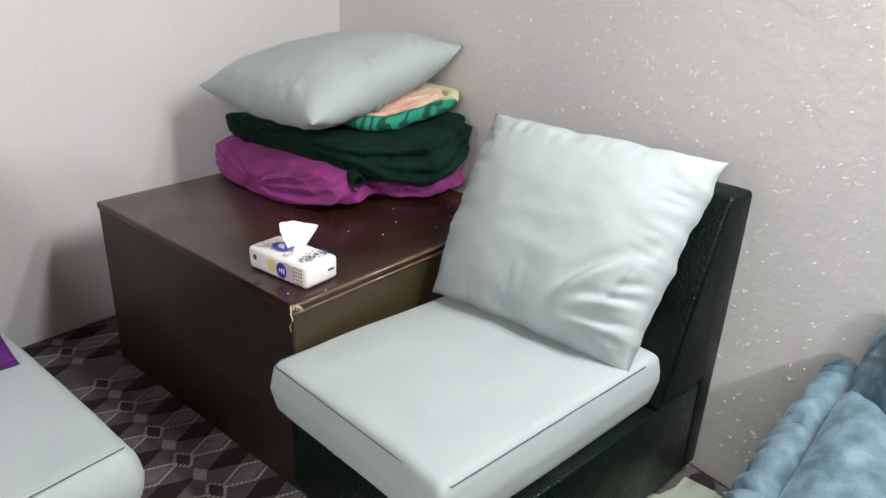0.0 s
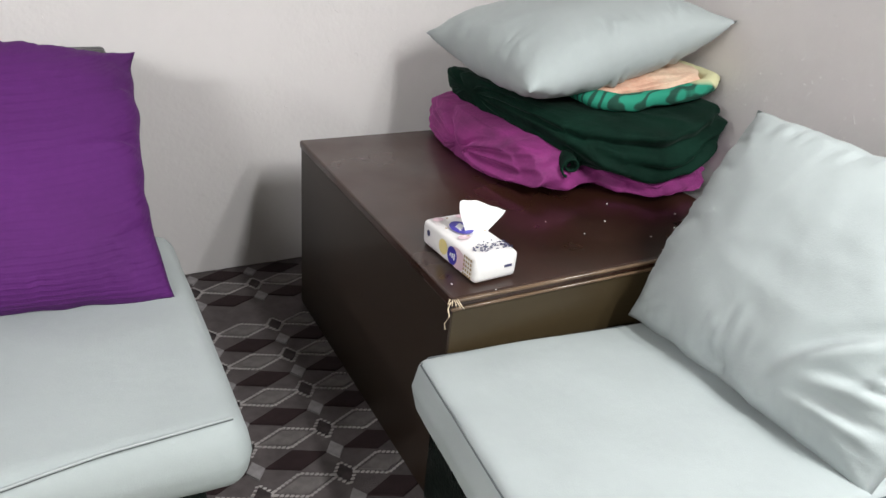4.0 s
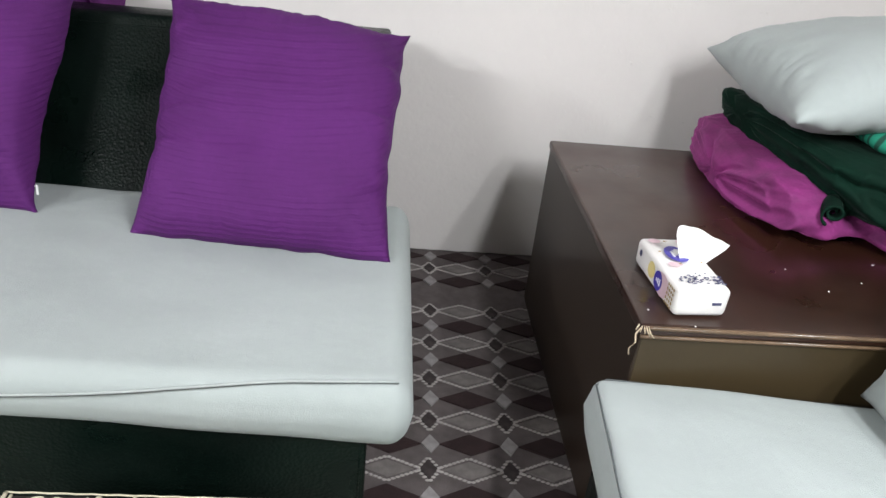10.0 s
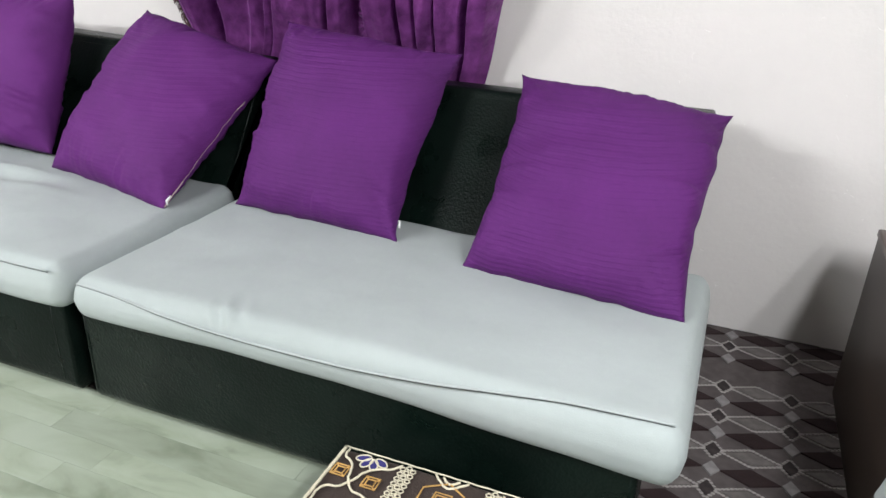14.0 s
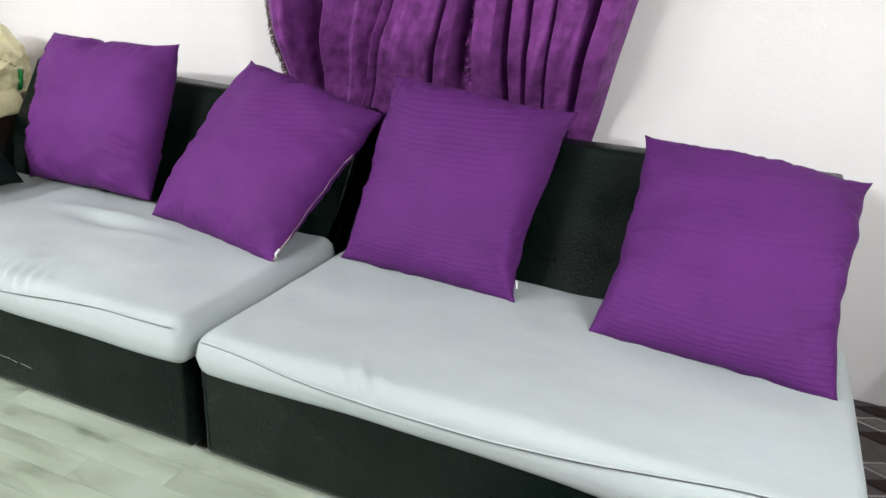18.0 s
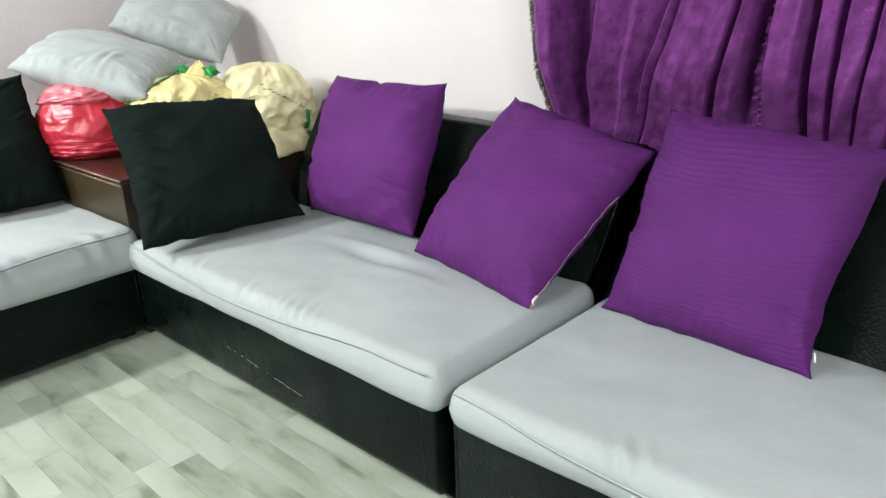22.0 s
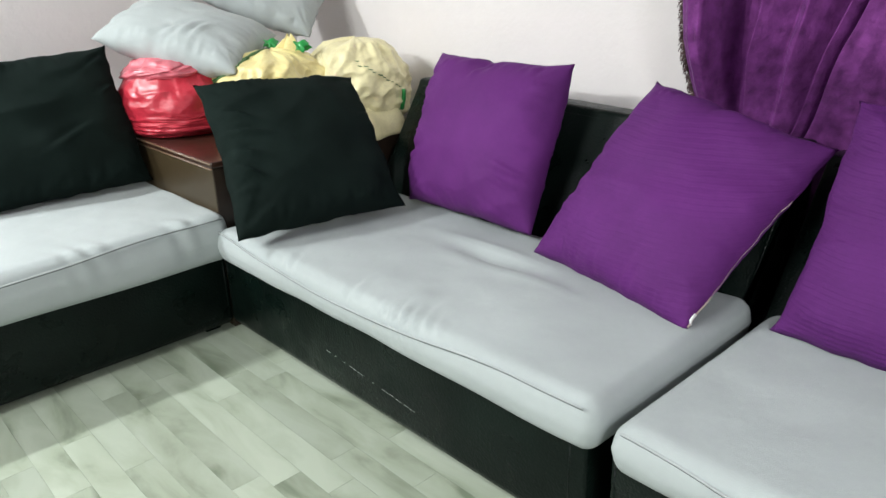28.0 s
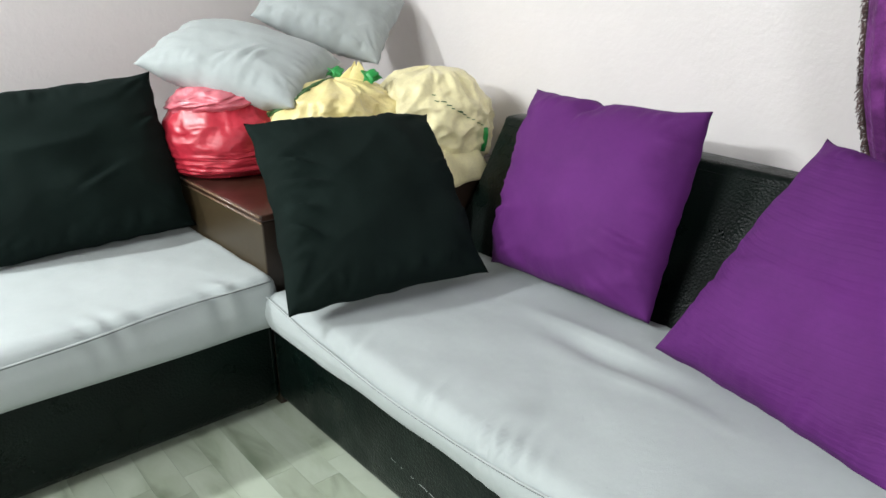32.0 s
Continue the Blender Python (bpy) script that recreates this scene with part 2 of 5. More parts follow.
def prism(outline, length, bevel=0.0, segments=2):
    """An outline of (y, z) drawn out along x from 0 to length."""
    bm = bmesh.new()
    a = [bm.verts.new((0, y, z)) for y, z in outline]
    b = [bm.verts.new((length, y, z)) for y, z in outline]
    n = len(outline)
    bm.faces.new(a[::-1])
    bm.faces.new(b)
    for i in range(n):
        bm.faces.new((a[i], a[(i + 1) % n], b[(i + 1) % n], b[i]))
    bmesh.ops.recalc_face_normals(bm, faces=bm.faces)
    if bevel:
        bmesh.ops.bevel(bm, geom=list(bm.edges), offset=bevel, segments=segments, profile=0.5, affect="EDGES")
    return bm


def grid_bm(nx, ny, place, closed=False):
    """A sheet of nx by ny cells; place(u, v) with u, v from 0 to 1 gives the point."""
    bm = bmesh.new()
    rows = [[bm.verts.new(place(i / nx, j / ny)) for j in range(ny + (0 if closed else 1))] for i in range(nx + 1)]
    for i in range(nx):
        for j in range(ny):
            k = (j + 1) % len(rows[0])
            bm.faces.new((rows[i][j], rows[i + 1][j], rows[i + 1][k], rows[i][k]))
    return bm


def tube_bm(points, radius, sides=8, closed=False, bm=None):
    """A round cord through the points."""
    bm = bm or bmesh.new()
    pts = [Vector(p) for p in points]
    n = len(pts)
    rings = []
    for i, p in enumerate(pts):
        a, b = (pts[(i - 1) % n], pts[(i + 1) % n]) if closed else (pts[max(i - 1, 0)], pts[min(i + 1, n - 1)])
        d = (b - a).normalized()
        s = d.cross(Vector((0.31, 0.17, 0.93))).normalized()
        t = d.cross(s)
        rings.append([bm.verts.new(p + radius * (math.cos(k * 2 * math.pi / sides) * s + math.sin(k * 2 * math.pi / sides) * t)) for k in range(sides)])
    for i in range(n if closed else n - 1):
        for k in range(sides):
            bm.faces.new((rings[i][k], rings[i][(k + 1) % sides], rings[(i + 1) % n][(k + 1) % sides], rings[(i + 1) % n][k]))
    if not closed:
        bm.faces.new(rings[0][::-1])
        bm.faces.new(rings[-1])
    return bm


def wob(x, y, z, scale=1.0, seed=0.0):
    return noise.noise(Vector((x * scale + seed * 7.3, y * scale - seed * 3.1, z * scale + seed * 1.7)))


# ---- the shell of the room ----
NORTH, WEST, SOUTH, HIGH = 0.27, -4.75, -3.8, 2.75
EAST_N, EAST_S = 1.16, 0.27  # the east wall runs askew, from the corner to the south


def wall(name, a, b, label, out=0.15):
    """A wall from a to b on the plan, its inner face on that line and its thickness on the right-hand side of the way."""
    bm = bmesh.new()
    d = Vector((b[0] - a[0], b[1] - a[1], 0))
    s = Vector((d.y, -d.x, 0)).normalized() * out
    n = max(2, int(d.length / 0.5))
    lo = [Vector((a[0], a[1], 0)), Vector((b[0], b[1], 0)), Vector((b[0], b[1], 0)) + s, Vector((a[0], a[1], 0)) + s]
    v = [bm.verts.new(p) for p in lo] + [bm.verts.new(p + Vector((0, 0, HIGH))) for p in lo]
    for q in ((0, 1, 2, 3), (4, 5, 6, 7), (0, 1, 5, 4), (1, 2, 6, 5), (2, 3, 7, 6), (3, 0, 4, 7)):
        bm.faces.new([v[i] for i in q])
    bmesh.ops.recalc_face_normals(bm, faces=bm.faces)
    return tagged(part(name, bm, PAINT, smooth=False), label, "wall", kind="structure")


wall("wall_north", (EAST_N, NORTH), (WEST, NORTH), "off-white painted plaster wall behind the sofas")
wall("wall_east", (EAST_S, SOUTH), (EAST_N, NORTH), "pinkish white plaster wall with flaking specks")
wall("wall_west", (WEST, NORTH), (WEST, SOUTH), "pinkish white plaster wall in the corner")
# unseen closing wall; its dark tone is chosen to hold back bounced light
tagged(wall("wall_south", (WEST, SOUTH), (EAST_S, SOUTH), "unseen south wall, darkened to cut bounced light")).data.materials[0] = material("low_bounce_wall", (0.30, 0.27, 0.25), 0.8, var=0.05, scale=2)
tagged(part("ceiling", box((WEST - 0.15, SOUTH - 0.15, HIGH), (EAST_N + 0.15, NORTH + 0.15, HIGH + 0.12)), CEILING, smooth=False), "unseen plain ceiling, greyed to cut bounced light", "ceiling", kind="structure")
CARPET = material("carpet_ground", (0.108, 0.089, 0.089), 0.95, var=0.2, scale=30, bump=0.6, bump_scale=400, sheen=0.05)
floor = tagged(part("floor", box((WEST - 0.15, SOUTH - 0.15, -0.12), (EAST_N + 0.15, NORTH + 0.15, -0.004)), CARPET, smooth=False), "dark patterned carpet with diamonds under the furniture", "floor", kind="structure")


# ---- sofas ----
def soft_block(x0, x1, y0, y1, z0, z1, r, seed, crown=0.015, dents=(), creases=(), sag=0.0):
    """A seat cushion: an upholstered block with rounded edges, a crowned top, soft dents and creases over its front edge."""
    cx, cy, hx, hy, hz = (x0 + x1) / 2, (y0 + y1) / 2, (x1 - x0) / 2, (y1 - y0) / 2, (z1 - z0) / 2
    nx, ny, nz = max(24, int((x1 - x0) * 110)), 44, 12
    bm, seen = bmesh.new(), {}

    def vert(i, j, k):
        if (i, j, k) in seen:
            return seen[i, j, k]
        # rows crowd towards the edges
        a, c, e = [math.sin((2 * q / n - 1) * math.pi / 2) * 0.35 + (2 * q / n - 1) * 0.65 for q, n in ((i, nx), (j, ny), (k, nz))]
        p = Vector((a * hx, c * hy, e * hz))
        q = Vector([max(-h + r, min(h - r, s)) for s, h in zip(p, (hx, hy, hz))])
        d = p - q
        if d.length > 1e-6:
            d = d.normalized() * max(abs(d.x), abs(d.y), abs(d.z))
        p = q + d
        u, w = p.x / hx, p.y / hy
        up = (e + 1) / 2
        if e > 0:
            p.z += up * (crown * (1 - u * u) * (1 - w * w) + 0.007 * wob(p.x, p.y, 0, 4, seed) + 0.003 * wob(p.x, p.y, 0, 11, seed))
            for dx, dy, rx, ry, deep in dents:
                p.z += deep * e * math.exp(-((p.x - dx) / rx) ** 2 - ((p.y - dy) / ry) ** 2)
        side = 1 - abs(e)
        bulge = 0.012 * side + 0.007 * wob(p.x, 0, p.z, 5, seed + 3)
        for at, wide, deep, freq in creases:
            near = math.exp(-((p.x - at) / wide) ** 2)
            edge = math.exp(-((p.y + hy) / 0.065) ** 2) if e > 0 else 0.6 + 0.4 * e
            line = math.sin((p.x + 0.5 * (p.y + hy) + 0.25 * p.z) * freq + 2 * wob(p.x, p.y, 0, 6, seed))
            p.z += deep * near * edge * line * max(0, e)
            bulge += deep * near * line * (0.5 + 0.5 * e)
        p.y += (-1 if w < 0 else 1) * abs(w) ** 6 * bulge
        p.x += (-1 if u < 0 else 1) * abs(u) ** 8 * 0.010 * side
        p.z -= sag * max(0, u) * (1 - up) + 0.004 * (1 - up) * wob(p.x, p.y, 0, 5, seed + 7)
        seen[i, j, k] = bm.verts.new(p + Vector((cx, cy, z0 + hz)))
        return seen[i, j, k]

    for n0, n1, n2, fn in ((nx, ny, nz, lambda i, j, k: vert(i, j, k)), (nx, nz, ny, lambda i, j, k: vert(i, k, j)), (ny, nz, nx, lambda i, j, k: vert(k, i, j))):
        for k in (0, n2):
            for i in range(n0):
                for j in range(n1):
                    bm.faces.new((fn(i, j, k), fn(i + 1, j, k), fn(i + 1, j + 1, k), fn(i, j + 1, k)))
    bmesh.ops.recalc_face_normals(bm, faces=bm.faces)
    return bm


def sofa(label, m, length, seat, seed, back_top=0.82, group="corner seating", dip=0.03, short=0.0, dents=(), creases=(), sag=0.0, west=0.0, east=0.0, start=-0.02, drop=0.0):
    """A low armless seat: local x along its length, its front at y = 0, its back towards +y."""
    s = thing("sofa", label, "sofa", group, m=m)
    base = part("base", prism([(0.015, 0.025), (0, 0.05), (0, 0.30), (0.02, 0.315), (0.95, 0.315), (0.95, 0.025)], length - short + west, 0.008), LEATHER, s, "dark snakeskin leatherette base", smooth=True, m=pose(-west, 0, 0))
    for x in (0.06, length - 0.06):
        for y in (0.08, 0.85):
            part("foot", box((x - 0.03, y - 0.03, 0.0), (x + 0.03, y + 0.03, 0.028), 0.004), LEATHER, s)
    for x in (0.012, length - short - 0.012):
        part("edge_seam", tube_bm([(x, 0.001, 0.06), (x, 0.001, 0.16), (x, 0.001, 0.295)], 0.0025, 6), LEATHER, base)
    cushion = part("seat_cushion", soft_block(start, length + 0.02 + east, -0.02, 0.70, 0.280, seat - 0.004, 0.035, seed, 0.006, dents=dents, creases=creases, sag=sag), FABRIC, s, "pale grey fabric seat cushion")
    pts = []
    for i in range(49):
        u = i / 48
        z = seat - 0.016 - dip * math.sin(math.pi * min(1, u * 1.15)) ** 1.3
        z += 0.013 * (east > 0) * u ** 2 + 0.003 * wob(u * 6, seed, 0)
        over = max(0.0, z - (seat - 0.035))
        k = min(1.0, over / 0.014)
        k = k * k * (3 - 2 * k)
        y = (1 - k) * (-0.0315 - 0.003 * math.sin(math.pi * u)) + k * (0.0075 - math.sqrt(max(0.0, 0.035 ** 2 - over ** 2)))
        pts.append((start + 0.02 + u * (length + east - start - 0.02), y, z))
    part("piping", tube_bm(pts, 0.0026, 6), PIPING, cushion, "thin raised seam")
    part("seam", tube_bm([(x, y + 0.0005, z - 0.0036) for x, y, z in pts], 0.0015, 5), SEAM, cushion, "dark stitched seam line")
    rest = prism([(0.60, 0.26), (0.93, back_top - 0.03), (0.945, back_top), (1.03, back_top), (1.045, back_top - 0.02), (1.0, 0.02), (0.952, 0.02), (0.952, 0.317), (0.62, 0.317)], length - short, 0.010)
    for v in rest.verts:
        v.co.z -= drop * v.co.x / length * max(0.0, (v.co.z - 0.4) / (back_top - 0.4))
    back = part("backrest", rest, LEATHER, s, "dark leatherette sloping backrest")
    part("stitching", tube_bm([(0.03 + (length - short - 0.06) * k / 20, 0.932, back_top - 0.028 - drop * k / 20) for k in range(21)], 0.003, 6), LEATHER, back)
    return base


SOFA_Y = -0.915
sofa("two-seat dark leatherette sofa with pale grey cushion", pose(-1.85, SOFA_Y, 0), 1.41, 0.40, 1, 0.755, short=0.018, east=0.03, start=0.012, dip=0.034, creases=((-0.28, 0.045, 0.007, 120),), sag=0.03)
s2_base = sofa("two-seat dark leatherette sofa with scuffed base", pose(-3.47, SOFA_Y, 0), 1.56, 0.415, 2, 0.815, drop=0.045, dip=0.036, west=0.032, creases=((0.20, 0.11, 0.0065, 150), (-0.03, 0.035, 0.0055, 105), (-0.34, 0.05, 0.004, 105)),
                                 dents=((0.12, 0.08, 0.18, 0.035, -0.018), (0.05, 0.14, 0.22, 0.022, 0.010), (0.3, 0.02, 0.16, 0.02, 0.008), (0.17, -0.25, 0.03, 0.04, 0.006), (0.22, -0.27, 0.02, 0.04, -0.004), (0.09, -0.28, 0.03, 0.05, -0.004), (0.4, -0.1, 0.15, 0.2, 0.012)))
sofa("dark leatherette sofa along the west wall", pose(-3.50, -2.45, 0, 0, 0, 90), 1.536, 0.46, 3, 0.85, creases=((0.30, 0.10, 0.004, 85), (0.62, 0.06, 0.006, 60)))

rng = random.Random(8)
for u0, u1 in ((0.0, 0.05), (0.10, 0.12), (0.20, 0.23), (0.28, 0.36), (0.38, 0.45), (0.55, 0.57), (0.66, 0.78), (0.80, 0.86), (0.89, 1.0)):
    line = []
    for k in range(7):
        u = u0 + (u1 - u0) * k / 6
        line.append((0.62 + 0.41 * u, -0.0002 - 0.0008 * rng.random(), 0.150 - 0.034 * u + rng.uniform(-0.0012, 0.0012)))
    part("scuff", tube_bm(line, 0.0008, 5), SCUFF, s2_base, "pale scuff in the leatherette")

# the single chair by the east wall
chair = thing("armless_chair", "dark leatherette armless chair with pale grey cushion", "chair", "corner seating", m=pose(0.22, -1.2, 0, 0, 0, -96))
# local x runs to the south, y from the front to the back


def single_chair(s, w, seat):
    base = part("base", prism([(0.015, 0.025), (0, 0.05), (0, 0.27), (0.02, 0.285), (0.79, 0.285), (0.79, 0.025)], w, 0.008, 2), LEATHER, s, "dark leatherette base", m=pose(-w / 2, -0.28, 0))
    for x in (-w / 2 + 0.05, w / 2 - 0.05):
        for y in (-0.2, 0.5):
            part("foot", box((x - 0.03, y - 0.03, 0.0), (x + 0.03, y + 0.03, 0.028), 0.004), LEATHER, s)
    cushion = part("seat_cushion", soft_block(-w / 2, w / 2 - 0.02, -0.31, 0.35, 0.275, seat, 0.017, 5, 0.012), FABRIC, s, "pale grey fabric seat cushion", m=pose(0, 0, 0.002, 0, -1.6, 0))
    loop = [(-w / 2 - 0.001, 0.3), (-w / 2 - 0.001, -0.29), (-w / 2 + 0.018, -0.3115), (w / 2 - 0.038, -0.3115), (w / 2 - 0.019, -0.29), (w / 2 - 0.019, 0.33)]
    pts = []
    for (xa, ya), (xb, yb) in zip(loop, loop[1:]):
        n = max(1, int(math.hypot(xb - xa, yb - ya) / 0.04))
        pts += [(xa + (xb - xa) * k / n, ya + (yb - ya) * k / n, seat - 0.010 + 0.0012 * wob(k * 0.9, xa, ya)) for k in range(n)]
    part("piping", tube_bm(pts, 0.0016, 6), SEAM, cushion, "dark seam line")
    back = part("backrest", prism([(0.32, 0.287), (0.475, 0.73), (0.49, 0.758), (0.578, 0.758), (0.590, 0.745), (0.572, 0.02), (0.512, 0.02), (0.512, 0.287)], w, 0.01), LEATHER, s, "dark snakeskin leatherette backrest", m=pose(-w / 2, 0, 0))
    return s


single_chair(chair, 0.56, 0.405)


# ---- box tables ----
def box_table(label, m, w, d, h):
    """A closed low box: local x to the right, front face at y = 0, going back to y = d."""
    t = thing("box_table", label, "table", "corner tables", m=m)
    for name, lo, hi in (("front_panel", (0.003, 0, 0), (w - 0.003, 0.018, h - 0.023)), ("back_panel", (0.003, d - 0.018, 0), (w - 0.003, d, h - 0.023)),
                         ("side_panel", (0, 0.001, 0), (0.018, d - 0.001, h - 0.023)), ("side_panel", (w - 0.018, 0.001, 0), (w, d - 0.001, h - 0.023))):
        part(name, box(lo, hi, 0.002, 1), SIDE_BOARD if name == "side_panel" else WOOD, t, smooth=False)
    top = part("lid", box((-0.004, -0.006, h - 0.022), (w + 0.004, d + 0.002, h), 0.005, 2), LID, t, "glossy dark red-brown varnished top", smooth=False)
    part("edge_band", tube_bm([(0.0, -0.006, h - 0.006), (w / 2, -0.006, h - 0.006), (w, -0.006, h - 0.006)], 0.0045, 6), EDGE, top, "worn glossy edge")
    part("lower_band", tube_bm([(0.0, -0.002, h - 0.027), (w / 2, -0.002, h - 0.027), (w, -0.002, h - 0.027)], 0.004, 6), EDGE, top)
    return t


box_table("dark brown varnished box table in the corner", pose(0, -0.88, 0), 0.83, 0.88, 0.515)
box_table("dark brown box table between the sofas", pose(-4.45, -0.905, 0), 0.935, 1.0, 0.635)


# ---- pillows ----
def pillow_bm(w, h, thick, seed, n=64, pinch=0.115, wrinkle=0.015, dent=None, creases=(), calm=1.0, rear=0.55, top=None, base=0.02):
    """A stuffed square cover: thick in the middle, pulled-in wavy edges and pointed corners; in the xz plane, front at -y."""
    bm = bmesh.new()

    def shape(u, v, side):
        px = u * (1 - pinch * (0.5 * (1 - v * v) + 0.5 * (1 - v ** 8)) * abs(u) ** 3 * (1 + 0.7 * wob(v, (u > 0) * 5, 2, 1.5, seed)))
        pz = v * (1 - ((pinch if top is None else top) if v > 0 else base) * (0.5 * (1 - u * u) + 0.5 * (1 - u ** 8)) * abs(v) ** 3 * (1 + 0.7 * wob(u, (v > 0) * 5, 5, 1.5, seed)))
        px += 0.022 * abs(u) ** 5 * wob(v * 3.5, (u > 0) * 3, 1, 1.6, seed + 2)
        pz += 0.022 * abs(v) ** 5 * wob(u * 3.5, (v > 0) * 3, 4, 1.6, seed + 2)
        if dent and v > 0:
            pz -= 0.9 * dent[3] * math.exp(-((u - dent[0]) / 0.09) ** 2) * v ** 5
        e = max(0.0, (1 - abs(u) ** 2.6) * (1 - abs(v) ** 2.6))
        t = thick / 2 * e ** 0.56 * (1.0 if side < 0 else rear)
        near = 1 - max(abs(u), abs(v))
        edge = math.exp(-(near / 0.20) ** 2)
        along = u if abs(v) > abs(u) else v
        # folds that run from the corners and puckers in from the seams
        a = math.atan2(1 - abs(v), 1 - abs(u) + 1e-6)
        far = math.hypot(1 - abs(u), 1 - abs(v))
        key = (u > 0) * 3 + (v > 0) * 7
        rays = math.exp(-(far / 0.40) ** 2) * (wob(a * 3.2, seed + key, side, 1.6, seed) + 0.5 * wob(a * 8, seed + key, side, 1.6, seed + 1))
        pucker = 1 - abs(wob(along * 9 + key, side * 2 + near * 2, key, 1.3, seed + 9)) * 2.2
        soft = 1 - abs(wob(px * 1.3 + 0.7 * pz, pz * 2.4 - 0.5 * px, side, 1.0, seed + 12)) * 2
        wr = wrinkle * (0.8 * calm * wob(px * 2, pz * 2, side, 1.1, seed) + 0.14 * wob(px, pz, side, 6, seed + 5) + edge * 0.75 * pucker + 1.4 * (0.4 + 0.6 * calm) * rays + 0.5 * calm * soft)
        for cu, cv, ang, ln, wd, deep in creases:
            du, dv = u - cu, v - cv
            s, q = du * math.cos(ang) + dv * math.sin(ang), -du * math.sin(ang) + dv * math.cos(ang)
            q += 0.25 * s * s
            wr += 1.25 * deep * math.exp(-(s / ln) ** 2) * (math.exp(-(q / wd) ** 2) - 0.7 * math.exp(-((q - 1.8 * wd) / wd) ** 2))
        y = side * (t + wr * min(1, e * 4))
        if dent:
            y -= side * dent[3] * math.exp(-((u - dent[0]) / dent[2]) ** 2 - ((v - dent[1]) / dent[2]) ** 2) * min(1, e * 3)
        return Vector((px * w / 2, y + 0.010 * wob(along * 3, key, 0, 1.2, seed + 4) * edge, pz * h / 2))

    front = [[bm.verts.new(shape(2 * i / n - 1, 2 * j / n - 1, -1)) for j in range(n + 1)] for i in range(n + 1)]
    back = [[front[i][j] if i in (0, n) or j in (0, n) else bm.verts.new(shape(2 * i / n - 1, 2 * j / n - 1, 1)) for j in range(n + 1)] for i in range(n + 1)]
    for i in range(n):
        for j in range(n):
            bm.faces.new((front[i][j], front[i + 1][j], front[i + 1][j + 1], front[i][j + 1]))
            bm.faces.new((back[i][j], back[i][j + 1], back[i + 1][j + 1], back[i + 1][j]))
    return bm


def pillow(label, mat, m, w, h, thick, seed, group="throw pillows", **shape):
    t = thing("pillow", label, "pillow", group, m=m)
    cover = part("cover", pillow_bm(w, h, thick, seed, **shape), mat, t)
    return t, cover


def slumped_pillow(label, mat, bl, br, tr, tl, thick, seed, group="throw pillows", **shape):
    """A pillow slumped against a back: its four corners, bottom ones first, no longer square to one another."""
    bl, br, tr, tl = Vector(bl), Vector(br), Vector(tr), Vector(tl)
    mid, across, up = (bl + br + tr + tl) / 4, ((br - bl) + (tr - tl)).normalized(), (tl - bl) + (tr - br)
    out = up.cross(across).normalized()
    w, h = ((br - bl).length + (tr - tl).length) / 2, ((tl - bl).length + (tr - br).length) / 2
    bm = pillow_bm(w, h, thick, seed, **shape)
    for v in bm.verts:
        s, q = v.co.x / w + 0.5, v.co.z / h + 0.5
        v.co = (bl * (1 - s) + br * s) * (1 - q) + (tl * (1 - s) + tr * s) * q + out * v.co.y - mid
    bm.verts.ensure_lookup_table()
    rim = [bm.verts[64 * 65 + j].co.copy() for j in range(65)]
    t = thing("pillow", label, "pillow", group, m=Matrix.Translation(mid))
    part("cover", bm, mat, t)
    return t, out, rim


ZIP = material("zip_tape", (0.36, 0.27, 0.26), 0.7)
slumped_pillow("purple ribbed throw pillow leaning on the sofa", PURPLE, (-0.999, -0.470, 0.394), (-0.427, -0.530, 0.397), (-0.412, -0.080, 0.786), (-0.978, -0.087, 0.832), 0.24, 11, pinch=0.085, top=0.05, creases=((0.75, 0.05, 0.1, 0.25, 0.03, 0.008), (-0.75, -0.1, 0.1, 0.25, 0.03, 0.007), (-0.8, -0.35, -0.2, 0.2, 0.03, 0.007), (0.8, -0.5, 0.5, 0.2, 0.03, 0.008), (0.85, 0.5, 0.3, 0.2, 0.03, 0.008)))
p3, _, p3_rim = slumped_pillow("purple ribbed throw pillow before the curtain", PURPLE, (-1.792, -0.345, 0.394), (-1.204, -0.402, 0.394), (-1.185, -0.012, 0.860), (-1.790, -0.010, 0.912), 0.25, 12, pinch=0.10, top=0.05, creases=((-0.8, 0.0, -0.1, 0.2, 0.03, 0.008), (0.85, 0.2, 0.5, 0.2, 0.03, 0.006), (-0.8, -0.3, 0.2, 0.2, 0.03, 0.007), (0.1, -0.85, 1.3, 0.15, 0.03, 0.006), (0.75, -0.55, -0.4, 0.2, 0.03, 0.007)))
part("tag", tube_bm([p3_rim[7], p3_rim[7] + Vector((0.005, 0, 0.001)), p3_rim[5] + Vector((0.008, 0, 0))], 0.003, 4), WHITE, p3, "small white fabric tag")
p2, p2_out, p2_rim = slumped_pillow("purple finely ribbed throw pillow with an open zip, tilted", PURPLE_FINE, (-2.513, -0.370, 0.416), (-1.922, -0.510, 0.410), (-1.798, -0.047, 0.786), (-2.342, -0.023, 0.908), 0.25, 13, pinch=0.04, creases=((-0.8, -0.2, 0.1, 0.15, 0.03, 0.006), (0.3, -0.85, 1.4, 0.2, 0.03, 0.006)))
for k0, k1, r in ((1, 12, 0.0022), (11, 42, 0.0008), (41, 46, 0.0015)):
    part("zip", tube_bm([p2_rim[k] - p2_out * 0.004 for k in range(k0, k1)], r, 6), ZIP, p2, "pale zip along the side")
